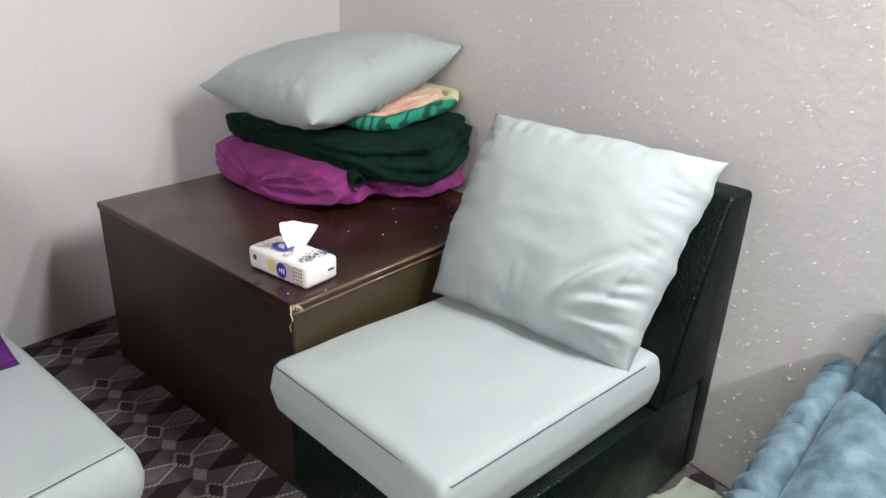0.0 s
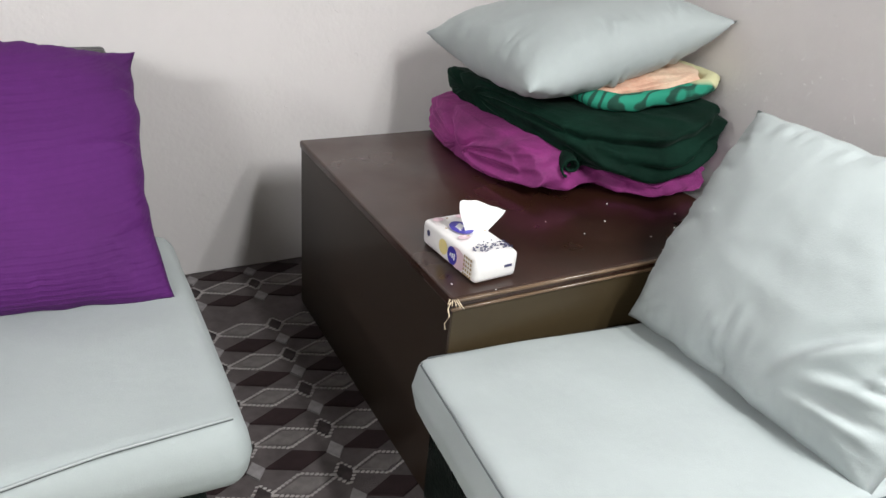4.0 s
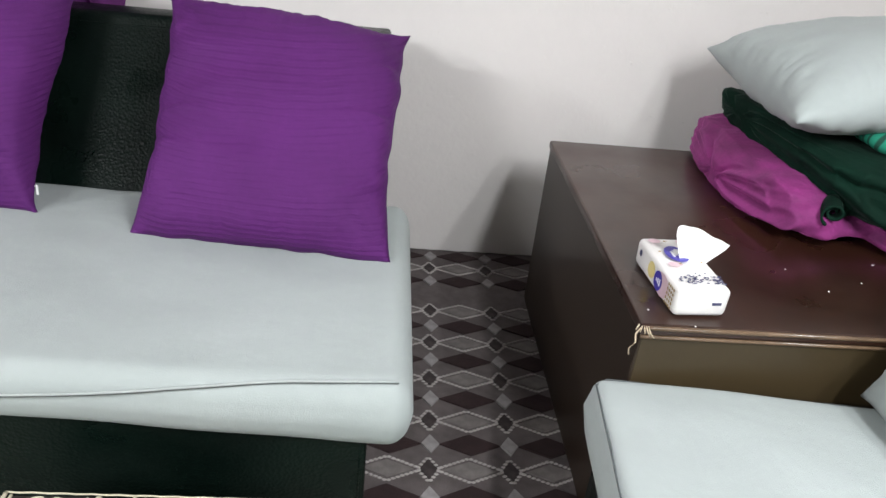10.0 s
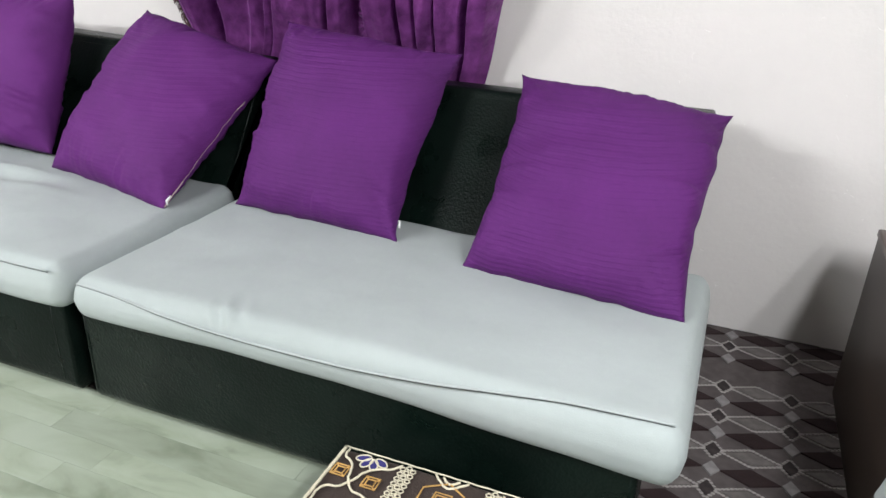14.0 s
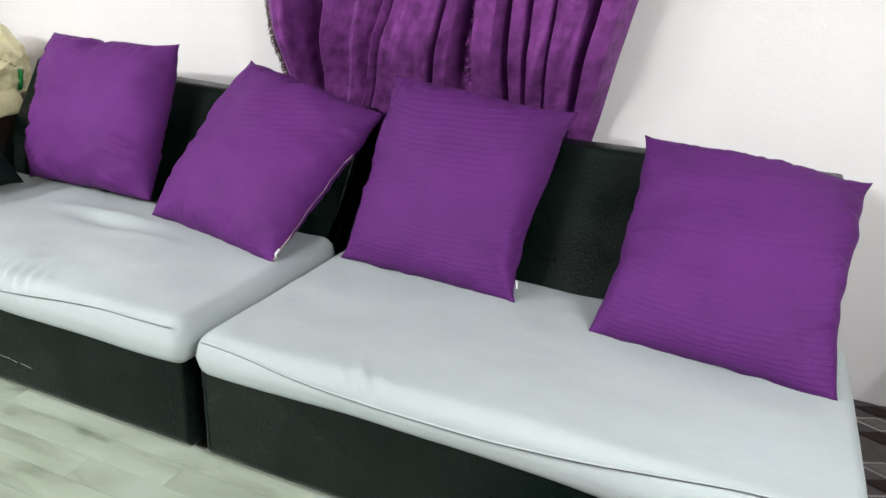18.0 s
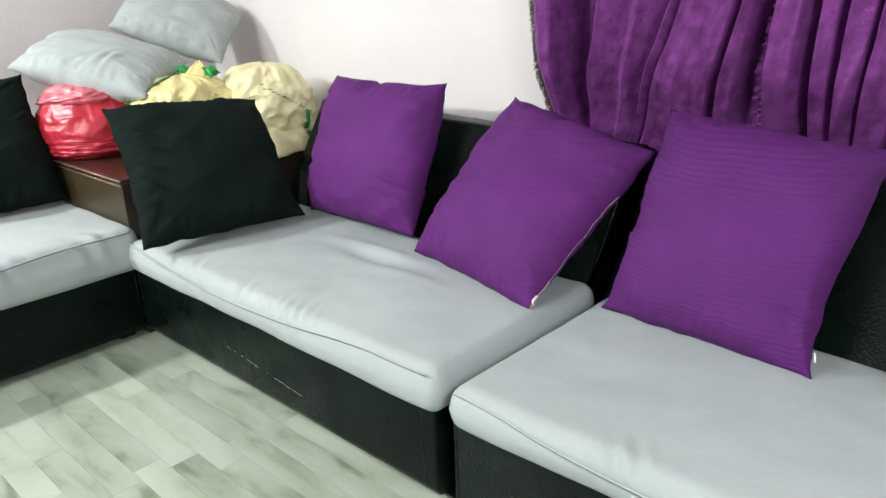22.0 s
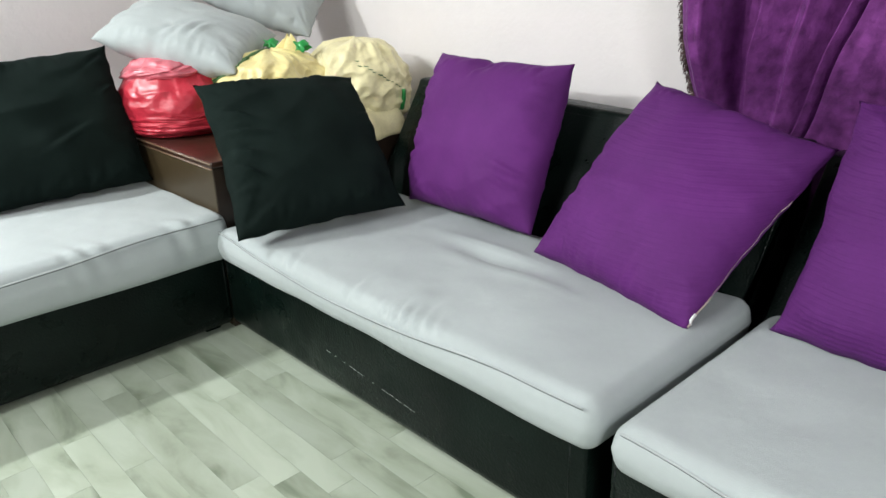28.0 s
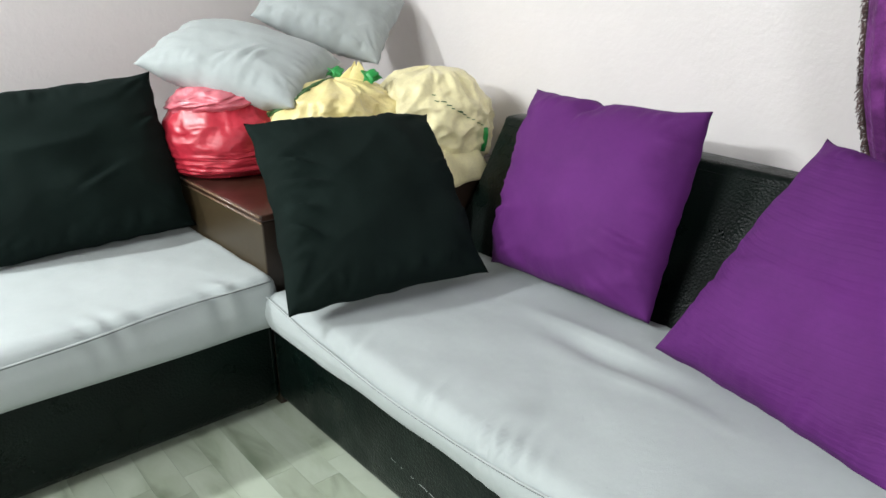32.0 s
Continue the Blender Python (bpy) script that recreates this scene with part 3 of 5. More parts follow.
part("zip_pull", tube_bm([p2_rim[2], p2_rim[3] - p2_out * 0.012, p2_rim[5] - p2_out * 0.008], 0.004, 5), WHITE, p2)
slumped_pillow("purple plain throw pillow with a dented top", PURPLE_PLAIN, (-3.190, -0.290, 0.428), (-2.585, -0.300, 0.428), (-2.608, -0.066, 0.943), (-3.222, -0.074, 0.942), 0.28, 14, pinch=0.02, top=0.05, dent=(-0.05, 0.93, 0.13, 0.05), creases=((-0.05, 0.85, 1.4, 0.18, 0.04, 0.012), (0.75, -0.35, -0.3, 0.2, 0.03, 0.010), (0.7, -0.5, -0.3, 0.2, 0.03, 0.008), (-0.8, -0.4, 0.3, 0.15, 0.03, 0.008)))
slumped_pillow("black fabric throw pillow leaning on the table", BLACK, (-3.192, -1.005, 0.452), (-3.108, -0.385, 0.440), (-3.529, -0.276, 0.850), (-3.606, -0.886, 0.888), 0.25, 15, pinch=0.045, creases=((-0.75, 0.35, -0.5, 0.2, 0.04, 0.018), (-0.8, -0.35, -0.6, 0.18, 0.035, 0.016), (-0.7, 0.1, -0.3, 0.2, 0.035, 0.014), (-0.8, -0.12, -0.4, 0.18, 0.03, 0.014), (0.8, 0.2, 0.4, 0.15, 0.03, 0.006)))
slumped_pillow("black fabric throw pillow on the west sofa", BLACK, (-4.06, -1.60, 0.468), (-4.05, -0.909, 0.473), (-4.318, -0.905, 0.984), (-4.30, -1.60, 0.955), 0.25, 16, pinch=0.045, creases=((0.8, 0.3, 0.5, 0.15, 0.03, 0.010), (-0.2, 0.85, 1.4, 0.12, 0.03, 0.008), (0.2, -0.3, 0.5, 0.2, 0.04, 0.008)))
slumped_pillow("creased pale grey pillow leaning on the chair back", FABRIC, (0.425, -0.905, 0.402), (0.420, -1.468, 0.402), (0.697, -1.496, 0.826), (0.681, -0.882, 0.826), 0.25, 17, wrinkle=0.015, calm=0.35, pinch=0.02, top=0.015, dent=(-0.1, -0.9, 0.10, 0.035), creases=((0.55, -0.35, 0.9, 0.35, 0.05, 0.014), (0.75, -0.5, 0.3, 0.2, 0.04, 0.016), (0.72, -0.72, 0.1, 0.2, 0.035, 0.013), (-0.12, -0.82, 1.5, 0.12, 0.025, 0.008), (-0.04, -0.6, 1.5, 0.22, 0.016, 0.003), (-0.2, -0.7, 1.45, 0.16, 0.018, 0.0025), (0.1, -0.62, 1.6, 0.16, 0.016, 0.0025), (0.85, -0.15, 1.2, 0.3, 0.04, 0.010), (0.85, -0.35, 0.5, 0.15, 0.03, 0.012), (-0.9, -0.3, 1.1, 0.2, 0.05, 0.004)))
slumped_pillow("pale grey pillow on the folded blankets", FABRIC, (0.359, -0.523, 0.778), (0.970, -0.530, 0.930), (0.985, 0.04, 0.825), (0.395, 0.075, 0.783), 0.23, 18, rear=1.0, pinch=0.06, base=0.05, wrinkle=0.013, calm=0.4, creases=((-0.1, -0.85, 1.5, 0.1, 0.03, 0.010), (-0.02, -0.85, 1.5, 0.08, 0.02, 0.008), (0.55, -0.8, 1.3, 0.1, 0.03, 0.008)))
pillow("pale grey pillow on the plastic bags", FABRIC, pose(-4.18, -0.612, 1.0, -75.2, 14.0, 38.4), 0.60, 0.44, 0.22, 19, pinch=0.04, rear=1.0, wrinkle=0.013, calm=0.6, creases=((0.2, -0.5, 1.2, 0.25, 0.05, 0.008), (0.35, -0.5, 1.3, 0.2, 0.04, 0.010), (0.05, -0.6, 1.0, 0.2, 0.04, 0.008)))
pillow("pale grey pillow in the corner on the bags", FABRIC, pose(-4.375, -0.11, 1.165, -54.3, 21.5, 49.0), 0.54, 0.42, 0.20, 20, pinch=0.03, rear=1.0)


# ---- folded blankets on the corner table ----
def eased(keys, x):
    """Smooth values between rows of a key table: the first number of a row is its place."""
    if x <= keys[0][0]:
        return keys[0][1:]
    for a, b in zip(keys, keys[1:]):
        if x <= b[0]:
            k = (x - a[0]) / (b[0] - a[0])
            k = k * k * (3 - 2 * k)
            return [p + (q - p) * k for p, q in zip(a[1:], b[1:])]
    return keys[-1][1:]


def bundle_bm(keys, folds, seed, lumpy=0.008, nx=170, nv=150):
    """A soft folded bundle, lofted along x. keys: x, front y, back y, bottom z, top z.
    folds: lines over the front as (x, height) points with a swell and a width; each swells and leaves a groove under it."""
    x0, x1 = keys[0][0], keys[-1][0]

    def at(u, v):
        x = x0 + (x1 - x0) * (0.5 - 0.5 * math.cos(math.pi * u)) if 0 < u < 1 else (x0 if u <= 0 else x1)
        yf, yb, zb, zt = eased(keys, x)
        a = v * 2 * math.pi
        c, s = math.cos(a), math.sin(a)
        end = max(0.0, 1 - abs(2 * u - 1) ** 9) ** 0.4
        cy, cz, hy, hz = (yf + yb) / 2, (zb + zt) / 2, (yb - yf) / 2, (zt - zb) / 2
        dy, dz = math.copysign(abs(c) ** 0.38, c), math.copysign(abs(s) ** 0.55, s)
        k = (dz + 1) / 2
        out = 0.0
        front = max(0.0, -c) ** 0.5
        for line, swell, wide in folds:
            if line[0][0] - 0.03 < x < line[-1][0] + 0.03:
                mid = eased(line, x)[0]
                fade = min(1.0, max(0.0, (x - line[0][0] + 0.03) / 0.05)) * min(1.0, max(0.0, (line[-1][0] + 0.03 - x) / 0.05))
                q = (k - mid + 0.05 * wob(x * 9, mid * 5, 0, 1, seed)) / wide
                out += swell * fade * (math.exp(-q * q) - 0.85 * math.exp(-((q + 1.5) / 0.8) ** 2))
        ridge = 1 - abs(wob(x * 5 + dy * 2, k * 3 - x * 4, dy, 1.3, seed + 6)) * 2.2
        fine = 1 - abs(wob(x * 13 + dy * 3, k * 7 - x * 7, dy * 2, 1.2, seed + 9)) * 2.2
        out = out * front + lumpy * (ridge - 0.4) + 0.35 * lumpy * (fine - 0.4)
        x += 0.020 * wob(dy * 3, k * 4, 1, 1.3, seed) - 0.3 * out * (1 if u < 0.5 else -1) * abs(2 * u - 1) ** 4
        return x, cy + dy * hy * (0.35 + 0.65 * end) + out * (dy if abs(dy) > 0.3 else 0), max(cz + dz * hz * (0.2 + 0.8 * end) + out * dz * 0.6, 0.5155)
    bm = grid_bm(nx, nv, at, closed=True)
    bm.verts.ensure_lookup_table()
    bm.faces.new([bm.verts[i] for i in range(nv)])
    bm.faces.new([bm.verts[nx * nv + i] for i in range(nv)][::-1])
    bmesh.ops.recalc_face_normals(bm, faces=bm.faces)
    return bm


def blanket(label, mat, keys, folds, seed, **more):
    """A folded blanket about its own base."""
    mid = Vector(((keys[0][0] + keys[-1][0]) / 2, -0.3, min(k[3] for k in keys)))
    bm = bundle_bm(keys, folds, seed, **more)
    for v in bm.verts:
        v.co -= mid
    t = thing("blanket", label, "blanket", "folded blankets", m=Matrix.Translation(mid))
    part("folded_cloth", bm, mat, t)
    return t, mid


def scroll_bm(length, r0, r1, turns):
    """A cloth edge rolled up into a scroll along y."""
    def at(u, v):
        a = v * turns * 2 * math.pi
        r = r0 + (r1 - r0) * v + 0.003 * wob(u * 4, v * 6, 0, 1, 91)
        return r * math.cos(a), length * (u - 0.15 * v), r * math.sin(a)
    return grid_bm(20, 70, at)


TEAL = bpy.data.materials.new("teal_cream_coral_print")
TEAL.use_nodes = True
_nt = TEAL.node_tree
_b = _nt.nodes["Principled BSDF"]
_b.inputs["Roughness"].default_value = 0.85
_co, _no, _ra = _nt.nodes.new("ShaderNodeTexCoord"), _nt.nodes.new("ShaderNodeTexNoise"), _nt.nodes.new("ShaderNodeValToRGB")
_no.inputs["Scale"].default_value, _no.inputs["Detail"].default_value, _no.inputs["Distortion"].default_value = 6.5, 1.0, 0.6
_ra.color_ramp.elements[0].position, _ra.color_ramp.elements[1].position = 0.56, 0.60
_ra.color_ramp.elements[0].color, _ra.color_ramp.elements[1].color = (0, 0, 0, 1), (1, 1, 1, 1)
_wa, _sw, _mi = _nt.nodes.new("ShaderNodeTexWave"), _nt.nodes.new("ShaderNodeValToRGB"), _nt.nodes.new("ShaderNodeMix")
_wa.wave_type = "RINGS"
_wa.inputs["Scale"].default_value, _wa.inputs["Distortion"].default_value, _wa.inputs["Detail"].default_value = 16, 7.0, 1.0
_sw.color_ramp.elements[0].position, _sw.color_ramp.elements[0].color = 0.12, (0.004, 0.050, 0.032, 1)
_sw.color_ramp.elements[1].position, _sw.color_ramp.elements[1].color = 0.45, (0.010, 0.235, 0.150, 1)
_mi.data_type = "RGBA"
_mi.inputs[7].default_value = (0.62, 0.60, 0.36, 1)
_nt.links.new(_co.outputs["Object"], _no.inputs["Vector"])
_nt.links.new(_co.outputs["Object"], _wa.inputs["Vector"])
_nt.links.new(_no.outputs[0], _ra.inputs[0])
_nt.links.new(_wa.outputs["Fac"], _sw.inputs[0])
_nt.links.new(_ra.outputs[0], _mi.inputs[0])
_nt.links.new(_sw.outputs[0], _mi.inputs[6])
_nt.links.new(_mi.outputs[2], _b.inputs["Base Color"])

CORAL = material("cream_coral_print", (0.66, 0.56, 0.42), 0.85, var=0.2, scale=7, bump=0.5, bump_scale=90, dark=(0.55, 0.20, 0.13))
blanket("folded magenta fleece blanket on the table", MAGENTA,
        ((0.364, -0.36, -0.12, 0.516, 0.585), (0.386, -0.47, -0.02, 0.516, 0.605), (0.412, -0.525, 0.03, 0.516, 0.625), (0.47, -0.535, 0.05, 0.516, 0.632), (0.58, -0.53, 0.05, 0.516, 0.605), (0.645, -0.585, 0.05, 0.516, 0.580), (0.70, -0.640, 0.05, 0.516, 0.572), (0.83, -0.628, 0.05, 0.516, 0.572), (0.94, -0.545, 0.04, 0.516, 0.570), (0.99, -0.44, 0.02, 0.516, 0.560)),
        ((((0.34, 0.75), (0.42, 0.45), (0.52, 0.20)), 0.022, 0.16), (((0.36, 0.35), (0.46, 0.25), (0.6, 0.35)), 0.020, 0.14), (((0.44, 0.6), (0.50, 0.42), (0.62, 0.5)), 0.024, 0.16), (((0.62, 0.25), (0.72, 0.45), (0.95, 0.4)), 0.018, 0.2)), 31, lumpy=0.012)
gb, gb_mid = blanket("folded dark green velour blanket", GREEN,
        ((0.446, -0.26, 0.02, 0.632, 0.700), (0.464, -0.42, 0.04, 0.618, 0.706), (0.486, -0.525, 0.05, 0.596, 0.704), (0.52, -0.575, 0.05, 0.574, 0.702), (0.60, -0.620, 0.05, 0.560, 0.704), (0.69, -0.650, 0.05, 0.552, 0.708), (0.78, -0.645, 0.04, 0.563, 0.714), (0.86, -0.630, 0.03, 0.595, 0.720), (0.92, -0.600, 0.0, 0.635, 0.724), (0.955, -0.52, -0.08, 0.665, 0.718)),
        ((((0.50, 0.86), (0.70, 0.84), (0.94, 0.90)), 0.020, 0.10), (((0.48, 0.55), (0.56, 0.30), (0.68, 0.14), (0.80, 0.22), (0.93, 0.62)), 0.024, 0.13), (((0.52, 0.70), (0.62, 0.52), (0.74, 0.42), (0.92, 0.74)), 0.014, 0.10)), 32, lumpy=0.007)
part("rolled_corner", scroll_bm(0.14, 0.007, 0.027, 1.7), GREEN, gb, "corner of the blanket rolled up", m=Matrix.Translation(Vector((0.482, -0.565, 0.606)) - gb_mid) @ pose(0, 0, 0, 0, 0, -28)).modifiers.new("thickness", "SOLIDIFY").thickness = 0.005
tb, tb_mid = blanket("folded green and cream patterned blanket", CORAL,
        ((0.585, -0.40, -0.12, 0.722, 0.752), (0.62, -0.475, -0.10, 0.716, 0.764), (0.72, -0.50, -0.08, 0.722, 0.778), (0.82, -0.51, -0.08, 0.735, 0.790), (0.91, -0.51, -0.08, 0.750, 0.800), (0.955, -0.45, -0.12, 0.752, 0.795)),
        ((((0.62, 0.5), (0.75, 0.6), (0.93, 0.5)), 0.008, 0.2),), 33, lumpy=0.006, nx=90, nv=90)
edge = [Vector(p) for p in ((0.580, -0.40, 0.742), (0.600, -0.465, 0.733), (0.645, -0.503, 0.729), (0.70, -0.520, 0.734), (0.77, -0.528, 0.745), (0.84, -0.536, 0.758), (0.905, -0.536, 0.770), (0.945, -0.515, 0.778), (0.962, -0.455, 0.778), (0.962, -0.36, 0.772))]
edge = [edge[k] * (1 - q) + edge[k + 1] * q for k in range(len(edge) - 1) for q in (0, 0.25, 0.5, 0.75)] + [edge[-1]]
rim = tube_bm([p - tb_mid for p in edge], 0.021, 20)
for v in rim.verts:
    v.co += Vector((0.005 * wob(v.co.x, v.co.y, v.co.z, 22, 5), 0.005 * wob(v.co.x, v.co.y, v.co.z, 22, 6), 0.007 * wob(v.co.x, v.co.y, v.co.z, 18, 7)))
part("rolled_edge", rim, TEAL, tb, "teal green rolled edge with swirls and cream patches")


# ---- tissue pack ----
def tissue_pack(m):
    t = thing("tissue_pack", "printed soft tissue pack with a tissue pulled up", "tissues", m=m)
    w, l, h = 0.100, 0.195, 0.056
    bm = box((-w / 2, 0, 0), (w / 2, l, h), 0.011, 3)
    for v in bm.verts:
        v.co += Vector((0.0015 * wob(v.co.y * 30, v.co.z * 30, 0), 0, 0.003 * wob(v.co.x * 18, v.co.y * 18, 3) * (v.co.z > h / 2)))
    part("wrapper", bm, PRINT, t, "white film wrapper with pastel print")

    def disc(name, cx, cy, rx, ry, mat, label="", lift=0.0012, side=False):
        bm = bmesh.new()
        ring = [bm.verts.new((-w / 2 - lift, cx + rx * math.cos(a), cy + ry * math.sin(a)) if side else (cx + rx * math.cos(a), cy + ry * math.sin(a), h + lift)) for a in (k * math.pi / 10 for k in range(20))]
        bm.faces.new(ring if not side else ring[::-1])
        return part(name, bm, mat, t, label, smooth=False)

    disc("printed_oval", -0.006, 0.120, 0.022, 0.030, VIOLET, "violet oval emblem", 0.0042)
    for k in range(3):
        part("emblem_bar", box((-0.016 + 0.005 * k, 0.108 + 0.006 * k, h + 0.0045), (-0.012 + 0.007 * k, 0.128 + 0.004 * k, h + 0.005)), WHITE, t, smooth=False)
    disc("printed_dot", -0.030, 0.170, 0.012, 0.009, PINK, "", 0.004)
    disc("printed_dot", -0.024, 0.082, 0.014, 0.009, PINK, "", 0.004)
    disc("printed_dot", 0.022, 0.168, 0.010, 0.008, PINK, "", 0.004)
    for x, y in ((-0.036, 0.128), (-0.014, 0.083), (0.030, 0.090), (-0.010, 0.168)):
        disc("printed_spot", x, y, 0.0035, 0.0025, OLIVE, "", 0.0045)
    rng = random.Random(5)
    bm = bmesh.new()
    for _ in range(70):
        x, y = rng.uniform(-0.038, 0.042), rng.gauss(0.030, 0.008)
        box((x, y, h + 0.003), (x + rng.uniform(0.002, 0.005), y + rng.uniform(0.001, 0.003), h + 0.0042), bm=bm)
    part("printed_sprigs", bm, INK, t, "row of dark printed sprigs", smooth=False)
    disc("printed_oval", 0.078, 0.027, 0.017, 0.019, VIOLET, "violet oval emblem", side=True)
    disc("printed_patch", 0.112, 0.030, 0.016, 0.016, SUN, "yellow printed patch", 0.0008, side=True)
    disc("printed_patch", 0.062, 0.028, 0.030, 0.022, PINK, "", 0.0006, side=True)
    disc("printed_spot", 0.168, 0.034, 0.006, 0.007, INK, side=True)
    for k in range(3):
        part("emblem_bar", box((-w / 2 - 0.0016, 0.068 + 0.007 * k, 0.020 + 0.002 * k), (-w / 2 - 0.0010, 0.072 + 0.007 * k, 0.034 - 0.002 * k)), WHITE, t, smooth=False)
    for i in range(5):
        for j in range(4):
            disc("printed_spot", 0.014 + 0.0075 * j, 0.010 + 0.009 * i, 0.0026, 0.003, OLIVE, side=True, lift=0.001)
    part("printed_mark", box((0.018, -0.0012, 0.026), (0.035, 0.0004, 0.031)), INK, t, "small dark printed mark", smooth=False)

    def sheet(u, v):
        a = (u - 0.5) * (0.046 + 0.034 * min(1, v * 1.3))
        z = h - 0.002 + (0.070 - 0.034 * max(0, u - 0.30) ** 1.1 - 0.004 * (1 - u) ** 3) * v
        return a + 0.018 + 0.012 * v * u, 0.100 + 0.010 * math.sin(u * 4 + 1) * (0.4 + v) + 0.004 * math.sin(u * 17) * v, z
    part("tissue", grid_bm(16, 14, sheet), WHITE, t, "white tissue sticking up")
    return t


PRINT = material("white_film", (0.80, 0.77, 0.76), 0.35, var=0.05, scale=20)
VIOLET = material("violet_ink", (0.055, 0.04, 0.36), 0.4, var=0.1)
PINK = material("pink_ink", (0.72, 0.52, 0.58), 0.4, var=0.15)
SUN = material("yellow_ink", (0.80, 0.66, 0.28), 0.4, var=0.15)
OLIVE = material("ochre_ink", (0.36, 0.24, 0.10), 0.5, var=0.1)
INK = material("dark_blue_ink", (0.06, 0.06, 0.14), 0.5, var=0.1)
tissue_pack(pose(0.106, -0.856, 0.516, 0, 0, 4))

FRAY = part("loose_thread", tube_bm([(-0.006, -0.888, 0.510), (-0.014, -0.893, 0.500), (-0.012, -0.897, 0.486), (-0.022, -0.899, 0.474), (-0.020, -0.900, 0.462)], 0.0016, 5), THREAD)
tube = bmesh.new()
for k in range(5):
    tube_bm([(-0.008 + 0.004 * k, -0.887, 0.513), (-0.012 + 0.005 * k, -0.893 - 0.002 * k, 0.520 - 0.003 * k), (-0.018 + 0.009 * k, -0.898, 0.512 - 0.004 * k)], 0.0011, 4, bm=tube)
part("frayed_end", tube, THREAD, FRAY)
tagged(FRAY, "frayed pale thread at the table's corner", "thread")
crumbs = bmesh.new()
rng = random.Random(8)
for x, y in ((0.50, -0.70), (0.41, -0.74), (0.53, -0.86), (0.55, -0.80), (0.57, -0.62), (0.64, -0.78), (0.02, -0.84), (0.09, -0.885), (0.36, -0.66), (0.70, -0.72)):
    box((x, y, 0.515), (x + rng.uniform(0.002, 0.005), y + rng.uniform(0.0015, 0.003), 0.5162), bm=crumbs)
tagged(part("crumbs", crumbs, WHITE, smooth=False), "white crumbs scattered on the table top", "crumbs", kind="stuff")


# ---- plastic bags ----
def plastic(name, color, through=0.1, rough=0.4):
    m = material(name, color, rough, var=0.2, scale=9, bump=0.3, bump_scale=30, spec=0.35)
    m.node_tree.nodes["Principled BSDF"].inputs["Transmission Weight"].default_value = through
    return m


RED = plastic("red_film", (0.50, 0.026, 0.048), 0.08, 0.40)
YELLOW = plastic("yellow_film", (0.90, 0.73, 0.34), 0.05, 0.42)
LEMON = plastic("pale_yellow_film", (0.88, 0.77, 0.46), 0.05, 0.42)
LEAF = material("green_print", (0.02, 0.30, 0.06), 0.35, var=0.1)
LINES = material("dark_green_print", (0.05, 0.13, 0.04), 0.5, var=0.1)


def bag_bm(rx, ry, h, seed, crumple=0.03, gather=0.35, low=0.0, rings=0.0, nu=96, nv=170):
    """A stuffed thin bag: bulging on a flat foot, with sharp creases, drawn together at the top."""
    prof = ((0.0, 0.0, 0.0), (0.06, 0.80, 0.0), (0.16, 0.95, 0.10), (0.42, 1.0, 0.40), (0.64, 0.93, 0.68), (0.78, 0.74, 0.88), (0.88, gather, 0.98), (0.94, gather * 0.45, 1.02), (1.0, 0.02, 1.03))

    def at(u, v):
        a = v * 2 * math.pi
        for (u0, r0, z0), (u1, r1, z1) in zip(prof, prof[1:]):
            if u <= u1 + 1e-9:
                k = (u - u0) / (u1 - u0)
                break
        fill, z = r0 + (r1 - r0) * k, z0 + (z1 - z0) * k
        ca, sa = math.cos(a), math.sin(a)
        sharp = 1 - abs(wob(ca * 1.5, sa * 1.5, u * 2.2, 1.3, seed)) * 2
        fine = 1 - abs(wob(ca * 3.2, sa * 3.2, u * 7, 1.0, seed + 4)) * 2
        tiny = 1 - abs(wob(ca * 8, sa * 8, u * 15, 1.0, seed + 8)) * 2
        pleat = 1 - abs(wob(a * 3.0, 0, u, 1.6, seed + 11)) * 2
        r = fill * (1 + crumple * 3.2 * (sharp - 0.5) + crumple * 2.4 * (fine - 0.5) + crumple * 0.9 * (tiny - 0.5) + max(0, u - 0.55) * 0.18 * (pleat - 0.5))
        r += rings * (1 - abs(wob(ca * 1.2, sa * 1.2, z * 22, 1.0, seed + 15)) * 2) * math.exp(-((z - 0.15) / 0.2) ** 2) * min(1, u * 12)
        zz = h * z + 0.016 * wob(ca * 2, sa * 2, u * 5, 1, seed) * (u > 0.2)
        return rx * r * ca, ry * r * sa, max(low * min(1, u * 9), zz)
    return grid_bm(nu, nv, at, closed=True)


def bag(label, mat, m, rx, ry, h, seed, **more):
    t = thing("plastic_bag", label, "bag", "bags on the table", m=m)
    return t, part("film", bag_bm(rx, ry, h, seed, **more), mat, t)


TOP_B = 0.637
r1, _ = bag("crumpled red plastic bag with a stuffed load", RED, pose(-4.165, -0.70, TOP_B), 0.250, 0.240, 0.27, 41, crumple=0.013, gather=0.55, rings=0.055)
part("folded_top", bag_bm(0.21, 0.20, 0.085, 48, crumple=0.025, gather=0.6, nu=48, nv=110), plastic("pink_film", (0.60, 0.11, 0.15), 0.2, 0.5), r1, "thin pinkish film gathered at the top", m=pose(-0.01, 0.0, 0.215, 4, -3, 0))
y1, y1_film = bag("stuffed glossy yellow plastic bag", YELLOW, pose(-3.90, -0.405, TOP_B), 0.255, 0.25, 0.300, 42, crumple=0.045, gather=0.45)
y2, y2_film = bag("stuffed pale yellow bag with printed lines", LEMON, pose(-3.755, -0.08, TOP_B), 0.225, 0.22, 0.325, 43, crumple=0.03, gather=0.55)


